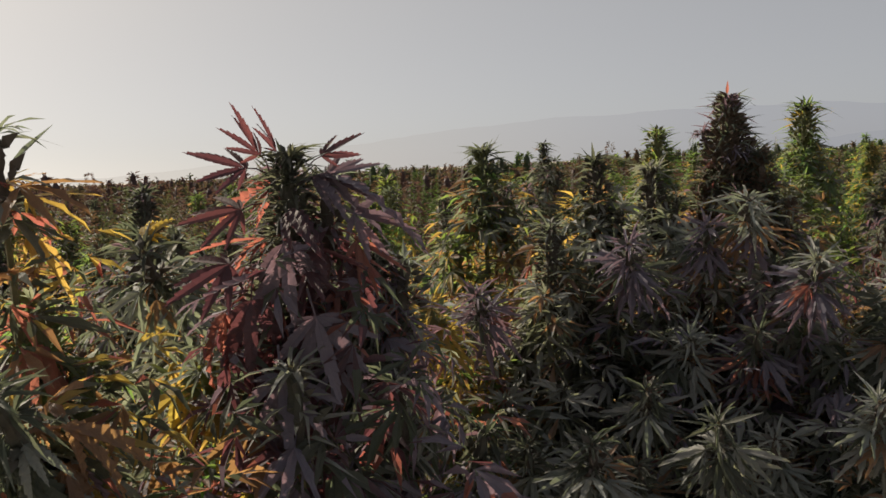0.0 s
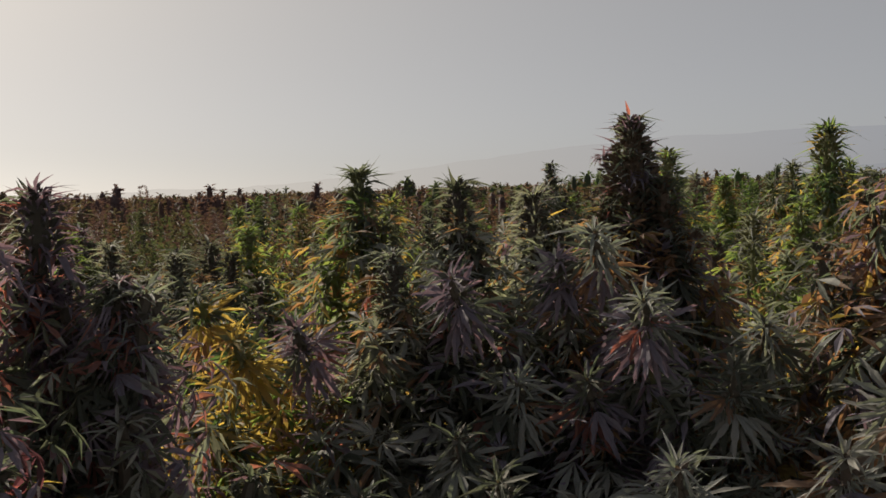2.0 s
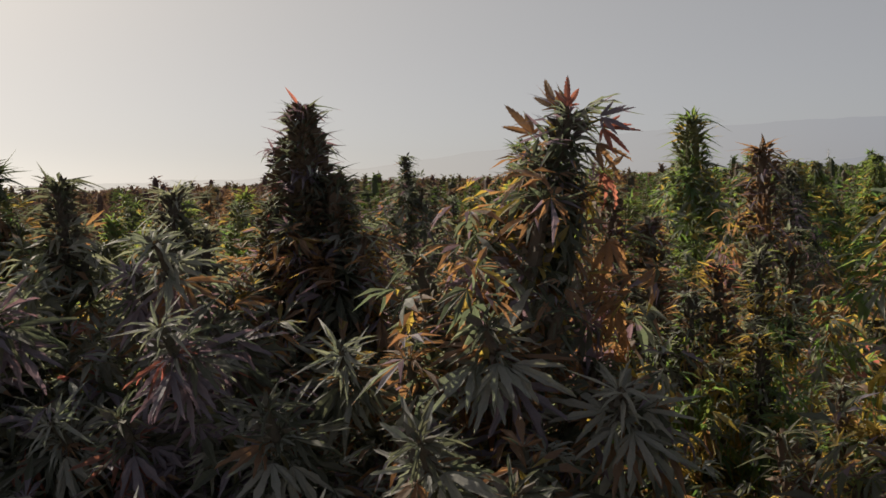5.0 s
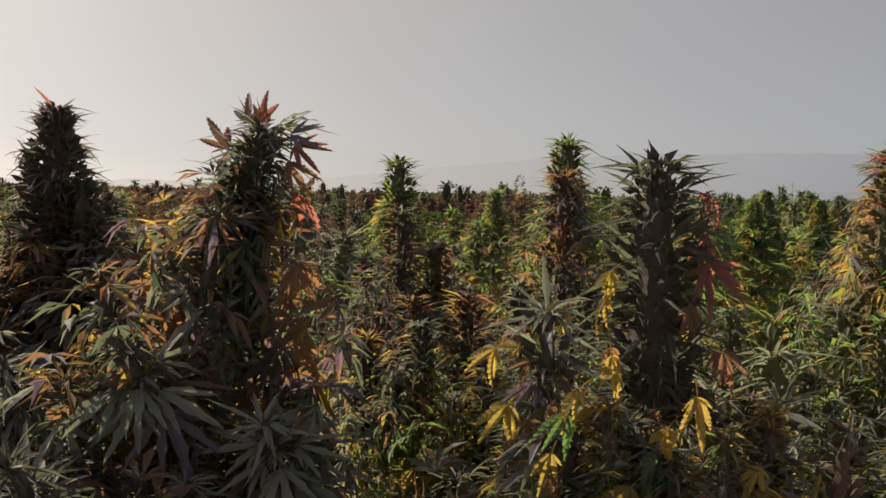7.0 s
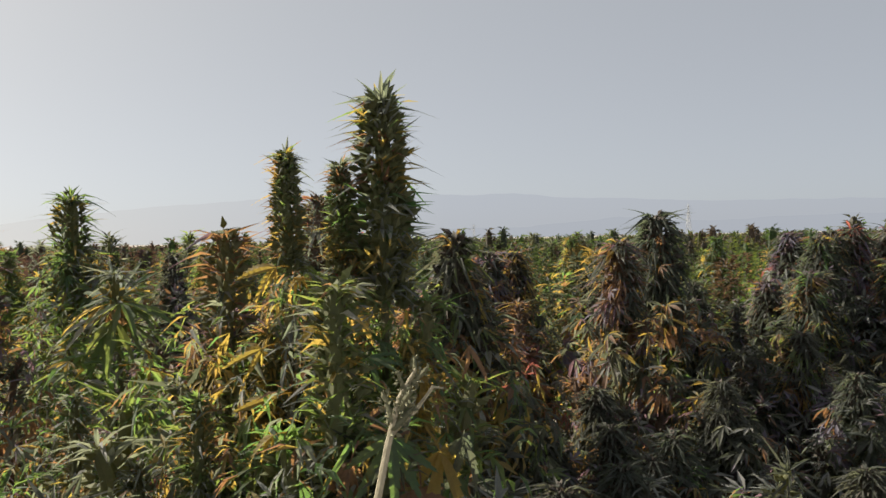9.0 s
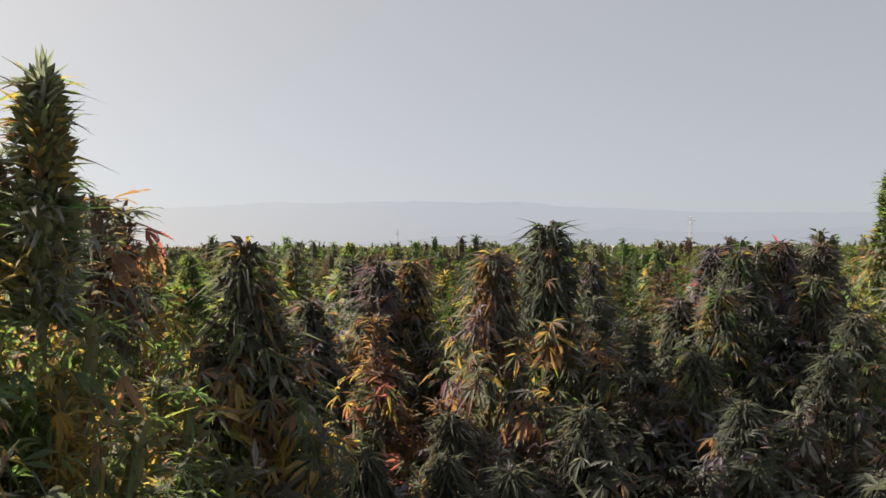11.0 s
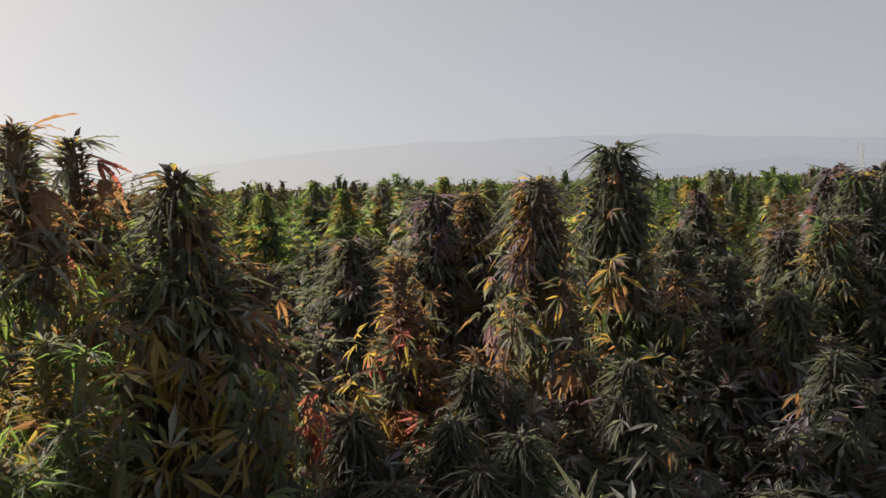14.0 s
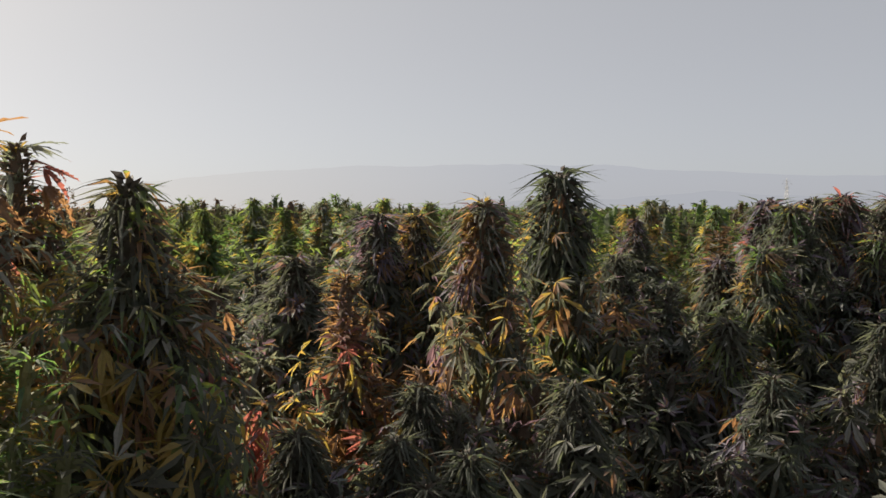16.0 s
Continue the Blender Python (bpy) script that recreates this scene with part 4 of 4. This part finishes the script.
for px, py, pz, az, tilt, size, tone, form in ((2.365, 2.08, 1.835, 15, 8, .7, "red", 1), (2.365, 2.07, 1.80, 5, 36, .85, "red", 1), (2.375, 2.07, 1.77, -5, 48, .8, "red", 4), (2.385, 2.06, 1.66, -10, 35, .6, "red", 1), (2.36, 2.04, 1.72, -40, 55, .6, "rust", 2),
                                               (2.28, 2.04, 1.67, -80, 66, .6, "rust", 1), (2.24, 2.03, 1.71, 190, 28, .55, "yellow", 0), (2.29, 2.05, 1.72, 185, 35, .55, "yellow", 1), (2.29, 2.04, 1.75, 200, 40, .5, "yellow", 2), (2.27, 2.0, 1.56, -100, 60, .55, "yellow", 0),
                                               (2.33, 2.02, 1.60, -70, 70, .55, "rust", 2), (2.37, 2.0, 1.54, -30, 55, .55, "yellow", 1), (2.20, 2.02, 1.58, 200, 45, .55, "rust", 0), (2.41, 2.03, 1.57, -10, 40, .5, "yellow", 2)):
    accent(flame_plant, px, py, pz, az, tilt, size, tone, form)
tones = ("yellow", "yellow", "rust", "yellow", "green")
for k in range(16):  # broad yellow leaves low round the dark-topped plant
    accent(flame_plant, 2.17 + .018 * k, 1.93 + .05 * (k * 7 % 5) / 5, 1.67 - .035 * (k * 5 % 6), (200, -80, -30, 230, -120)[k % 5], 25 + 12 * (k % 4), .5 + .06 * (k % 3), tones[k % 5], (0, 1, 2, 3)[k % 4])
accent(orange_tip, 2.19, 2.02, 1.65, 150, -55, 0.6, "rust", 2)
accent(orange_tip, 2.19, 2.02, 1.65, 180, -10, 0.41, "yellow", 0)
accent(orange_tip, 2.2, 2.01, 1.64, 205, 10, 0.38, "rust", 0)
accent(green_tip, 2.47, 3.27, 1.75, 0, -20, 1.08, "yellow", 0)
accent(green_tip, 2.47, 3.26, 1.73, -15, 5, 1.00, "rust", 2)
accent(spike_plant, 3.01, 2.41, 1.7, -20, 60, 0.47, "yellow", 0)
accent(spike_plant, 2.92, 2.37, 1.72, -70, -20, 0.42, "green", 2)
accent(spike_plant, 2.98, 2.37, 1.72, -40, 0, 0.42, "green", 2)
accent(bush_plant, 2.83, 2.18, 1.6, 0, 10, 0.59, "yellow", 2)
accent(bush_plant, 2.78, 2.2, 1.64, 180, 10, 0.53, "yellow", 1)
for k, (px, pz, az, tilt, size, tone) in enumerate(((2.90, 1.66, -100, 62, 1.0, "green"), (2.94, 1.64, -40, 55, 1.05, "yellow"), (2.86, 1.63, -150, 60, .9, "rust"), (2.93, 1.60, -75, 80, 1.0, "rust"), (2.97, 1.65, -20, 58, .9, "dark"))):
    accent(bush_plant, px, 2.17, pz, az, tilt, size, tone, (4, 0, 1, 4, 0)[k])
for k, (px, pz, az, tilt, size, tone) in enumerate(((2.80, 1.83, 190, 0, .6, "yellow"), (2.87, 1.79, -60, 30, .6, "yellow"), (2.83, 1.81, 150, -20, .55, "yellow"), (3.03, 1.73, -10, 55, .6, "rust"), (2.89, 1.715, -50, 20, .6, "green"),
                                                    (2.80, 1.665, 185, 10, .65, "yellow"), (2.85, 1.755, 170, 25, .55, "yellow"), (2.93, 1.75, 0, 25, .55, "green"), (2.96, 1.69, -20, 40, .6, "yellow"), (2.78, 1.73, 200, 15, .6, "yellow"))):
    accent(spike_plant, px, 2.34, pz, az, tilt, size, tone, k)
accent(pink_plant, 3.0, 3.37, 1.9, 0, 0, 0.75, "red", 0)
accent(pink_plant, 3.0, 3.36, 1.87, -10, 10, 0.90, "rust", 2)
accent(pink_plant, 2.98, 3.37, 1.84, 10, 20, 0.90, "rust", 1)
accent(tall_pink_plant, 2.96, 3.14, 1.86, -30, 25, 0.91, "rust", 0)
accent(tall_pink_plant, 2.96, 3.14, 1.8, -20, 35, 0.91, "red", 1)
accent(crown_plant, 4.19, 4.12, 1.86, 180, 35, 0.75, "rust", 1)
accent(crown_plant, 4.2, 4.1, 1.88, -90, 40, 0.75, "rust", 2)
accent(rust_plant, 3.33, 3.38, 1.63, 0, 20, 0.59, "rust", 0)
accent(rust_plant, 3.22, 3.38, 1.62, 180, 20, 0.59, "rust", 1)

# ---- the field behind ----


taken = [(o.location.x, o.location.y) for o in scene.objects if o.name.startswith("hemp_plant")]
rnd = random.Random(5)
STEM_ME = _tube_mesh([(0, 0, 0), (0, 0, .8), (0, 0, 1.7)], [.012, .01, .004])


def field_plant(x, y, top, hue, rnd):
    bud, mix = MIX[hue]
    plant = new("hemp_plant")
    s = top / 1.75
    plant.location = (x, y, 0)
    tagged(plant, f"{hue} hemp plant among many in the field", "hemp plant", "hemp plants in the field")
    spin = Matrix.Rotation(rnd.uniform(0, 6.28), 4, "Z")
    part("stem", STEM_ME, plant, Matrix.Scale(s, 4))
    near = y < 4.0
    part("foliage", rnd.choice(PROTO[("spread" if near and x < 2.6 else "hang" if near else "far") + "_wide"]), plant, Matrix.Translation((0, 0, top - .1)) @ spin @ Matrix.Diagonal((1.1, 1.1, 1, 1)), BODY[hue])
    kind = rnd.choice(("slim", "column", "star", "plume") if near else ("far_slim", "far_column"))
    sc = rnd.uniform(.8, 1.05)
    put_cola(rnd, plant, kind, Matrix.Translation((0, 0, top - COLAS[kind][0][2] * sc)) @ up_along(Vector((rnd.uniform(-.1, .1), rnd.uniform(-.1, .1), 1)), 0), bud, mix, sc, max(mix, key=mix.get) if not near and rnd.random() < .6 else "")
    for k in range(3):
        az, r = rnd.uniform(0, 6.28), rnd.uniform(.08, .18)
        put_cola(rnd, plant, "small" if near else "far_small", Matrix.Translation((math.cos(az) * r, math.sin(az) * r, top - rnd.uniform(.2, .5))), bud, mix, rnd.uniform(.9, 1.4))


HUES = ("green", "lime", "grey", "purple", "rusty", "orange", "yellow", "dark", "mixed", "mixed", "dark", "rusty")
made = 0
for _ in range(6000):
    y = 2.2 + 7.3 * rnd.random() ** .8
    x = rnd.uniform(-.75 * y - .2, 3.2 + 1.05 * y)
    if y < 2.75 + .33 * max(0, x - 2.6) and rnd.random() < .9:
        continue
    if min((x - a) ** 2 + (y - b) ** 2 for a, b in taken) < (.30 if y < 5 else .36) ** 2 or made >= 138:
        continue
    behind = 2.2 < x < 4.4
    top = rnd.uniform(1.74, 1.93) if behind and y > 5.6 else rnd.uniform(1.5, 1.64) if 2.4 < x < 3.5 and y > 3.9 else rnd.uniform(1.64, 1.82) if x > 3.3 and 3.9 < y < 6.5 else rnd.uniform(1.48, 1.7) if y < 4 else rnd.uniform(1.52, 1.78) + (rnd.uniform(.05, .16) if y > 6 and rnd.random() < .25 else 0)
    hue = rnd.choice(HUES if .7 < x < 2.2 or (.7 < x < 3 and y < 4.6) else ("purple", "rusty", "dark", "brown", "plum", "dark", "mixed", "lime") if x <= .7 else ("lime", "lime", "green", "olive", "mixed", "yellow") if y > (4.9 if x > 4.1 else 5.4) else ("brown", "dark", "mixed", "rusty", "purple", "brown"))
    taken.append((x, y))
    field_plant(x, y, top, hue, rnd)
    made += 1


def far_mat():
    """Leaves of the far field, its colour changing from plant to plant."""
    m = leaf_mat("far_leaves", (.05, .065, .03), (.08, .075, .04), (.25, .36, .04), (.5, .34, .05), .3)
    n, l = m.node_tree.nodes, m.node_tree.links
    geo = n.new("ShaderNodeNewGeometry")
    cell = n.new("ShaderNodeTexVoronoi")
    cell.voronoi_dimensions = "2D"
    cell.inputs["Scale"].default_value = 2.2
    l.new(geo.outputs["Position"], cell.inputs["Vector"])
    sep = n.new("ShaderNodeSeparateColor")
    l.new(cell.outputs["Color"], sep.inputs[0])
    place = n.new("ShaderNodeSeparateXYZ")
    l.new(geo.outputs["Position"], place.inputs[0])
    east = n.new("ShaderNodeMapRange")  # the crop ripens from rust to green across the field
    east.inputs["From Min"].default_value, east.inputs["From Max"].default_value = -4, 8
    east.inputs["To Min"].default_value, east.inputs["To Max"].default_value = -.16, .3
    l.new(place.outputs["X"], east.inputs["Value"])
    blend = n.new("ShaderNodeMath")
    blend.operation = "MULTIPLY_ADD"
    l.new(sep.outputs[0], blend.inputs[0])
    blend.inputs[1].default_value = .65
    l.new(east.outputs[0], blend.inputs[2])
    mixes = [x for x in n if x.bl_idname == "ShaderNodeMixRGB" and x.blend_type == "MIX"]
    tables = (((0, (.090, .072, .078)), (.25, (.110, .080, .066)), (.5, (.072, .078, .060)), (.75, (.07, .100, .052)), (1, (.11, .115, .06))),
              ((0, (.20, .11, .09)), (.25, (.30, .17, .09)), (.5, (.13, .17, .06)), (.75, (.25, .42, .07)), (1, (.44, .42, .08))))
    for node, table in zip(mixes, tables):
        ramp = n.new("ShaderNodeValToRGB")
        ramp.color_ramp.elements[0].color, ramp.color_ramp.elements[1].color = (*table[0][1], 1), (*table[-1][1], 1)
        for at, col in table[1:-1]:
            ramp.color_ramp.elements.new(at).color = (*col, 1)
        l.new(blend.outputs[0], ramp.inputs["Fac"])
        for socket in ("Color1", "Color2"):
            l.new(ramp.outputs[0], node.inputs[socket])
    return m


FAR = far_mat()


def far_plants(name, r0, r1, count, blades, seed, label, beside=0):
    """Plants too far to tell apart singly: leafy columns with blunt tops."""
    rr = random.Random(seed)
    forms = []
    for _ in range(12):
        hh = Heap()
        # a middle finger, lower fingers round it, and a leafy skirt
        fingers = [(0, 0, 0, .24, .34)] + [(math.cos(k * 1.25 + rr.random()) * rr.uniform(.09, .2), math.sin(k * 1.25 + rr.random()) * rr.uniform(.09, .2), -rr.uniform(.1, .34), .2, .07) for k in range(5)]
        big = (60 / blades) ** .4
        for fx, fy, fz, tall, share in fingers:
            for i in range(max(2, round(blades * share))):
                q, az = rr.random(), rr.uniform(0, 6.28)
                rad = .022 + .035 * q
                ln = rr.uniform(.05, .085) * big
                v, f = leaflet(ln, ln * (.36 if blades > 50 else .5), 1, rr.uniform(.1, .7), .3, 0)
                hh.add(v, f, Matrix.Translation((fx + math.cos(az) * rad, fy + math.sin(az) * rad, fz - q * tall)) @ turn(az, -.9 + 1.0 * q + rr.uniform(-.3, .3)))
        for i in range(round(blades * .31)):
            q, az = rr.random() ** .8, rr.uniform(0, 6.28)
            rad = .08 + .17 * min(1, q * 2)
            ln = rr.uniform(.08, .13) * big
            v, f = leaflet(ln, ln * .36, 1, rr.uniform(0, .6), .3, 0)
            hh.add(v, f, Matrix.Translation((math.cos(az) * rad * .8, math.sin(az) * rad * .8, -.16 - q * .8)) @ turn(az, rr.uniform(-.6, .8)))
        if 10 < blades < 200:
            hh.add(*tube([(0, 0, -1.0), (0, 0, -.5), (0, 0, -.3)], [.09, .07, .02], 4))
        if blades < 200:  # packed flower spikes
            for fx, fy, fz, tall, share in fingers[:1 if blades < 50 else 2]:
                hh.add(*tube([(fx, fy, fz - tall), (fx, fy, fz - .05), (fx, fy, fz)], [.05, .04, .012], 4))
        forms.append(hh.joined())
    hh = Heap()
    for _ in range(count):
        r = math.sqrt(rr.uniform(r0 * r0, r1 * r1))
        a = radians(rr.uniform(-44, 54))
        top = rr.uniform(1.52, 1.82) + (rr.uniform(.04, .2) if r > 9 and rr.random() < .24 else 0)
        v, f = rr.choice(forms)
        w = rr.uniform(.8, 1.25)
        hh.add(v, f, Matrix.Translation((2 + r * math.sin(a), 1 + r * math.cos(a), top)) @ Matrix.Rotation(rr.uniform(0, 6.28), 4, "Z") @ Matrix.Diagonal((w, w, 1, 1)))
    for _ in range(beside):  # the crop goes on along the field's edge
        x = rr.uniform(-9, -1.4)
        y = rr.uniform(max(.45 * x + 1.9, -1.8), max(.75 - x * .9, 2))
        v, f = rr.choice(forms)
        hh.add(v, f, Matrix.Translation((x, y, rr.uniform(1.5, 1.85))) @ Matrix.Rotation(rr.uniform(0, 6.28), 4, "Z") @ Matrix.Diagonal((1.2, 1.2, 1, 1)))
    return tagged(new(name, hh.mesh(name, FAR)), label, "hemp field", kind="stuff")


far_plants("hemp_field_near", 5.4, 9.5, 250, 420, 9, "dense green and rusty hemp plants in the field")
far_plants("hemp_field", 9.5, 20, 1500, 110, 3, "dense hemp plants further in the field", 160)
far_plants("hemp_field_far", 20, 50, 3000, 28, 4, "far hemp plants, green and brown")
far_plants("hemp_field_edge", 50, 160, 4600, 9, 6, "hemp plants at the far edge of the field")
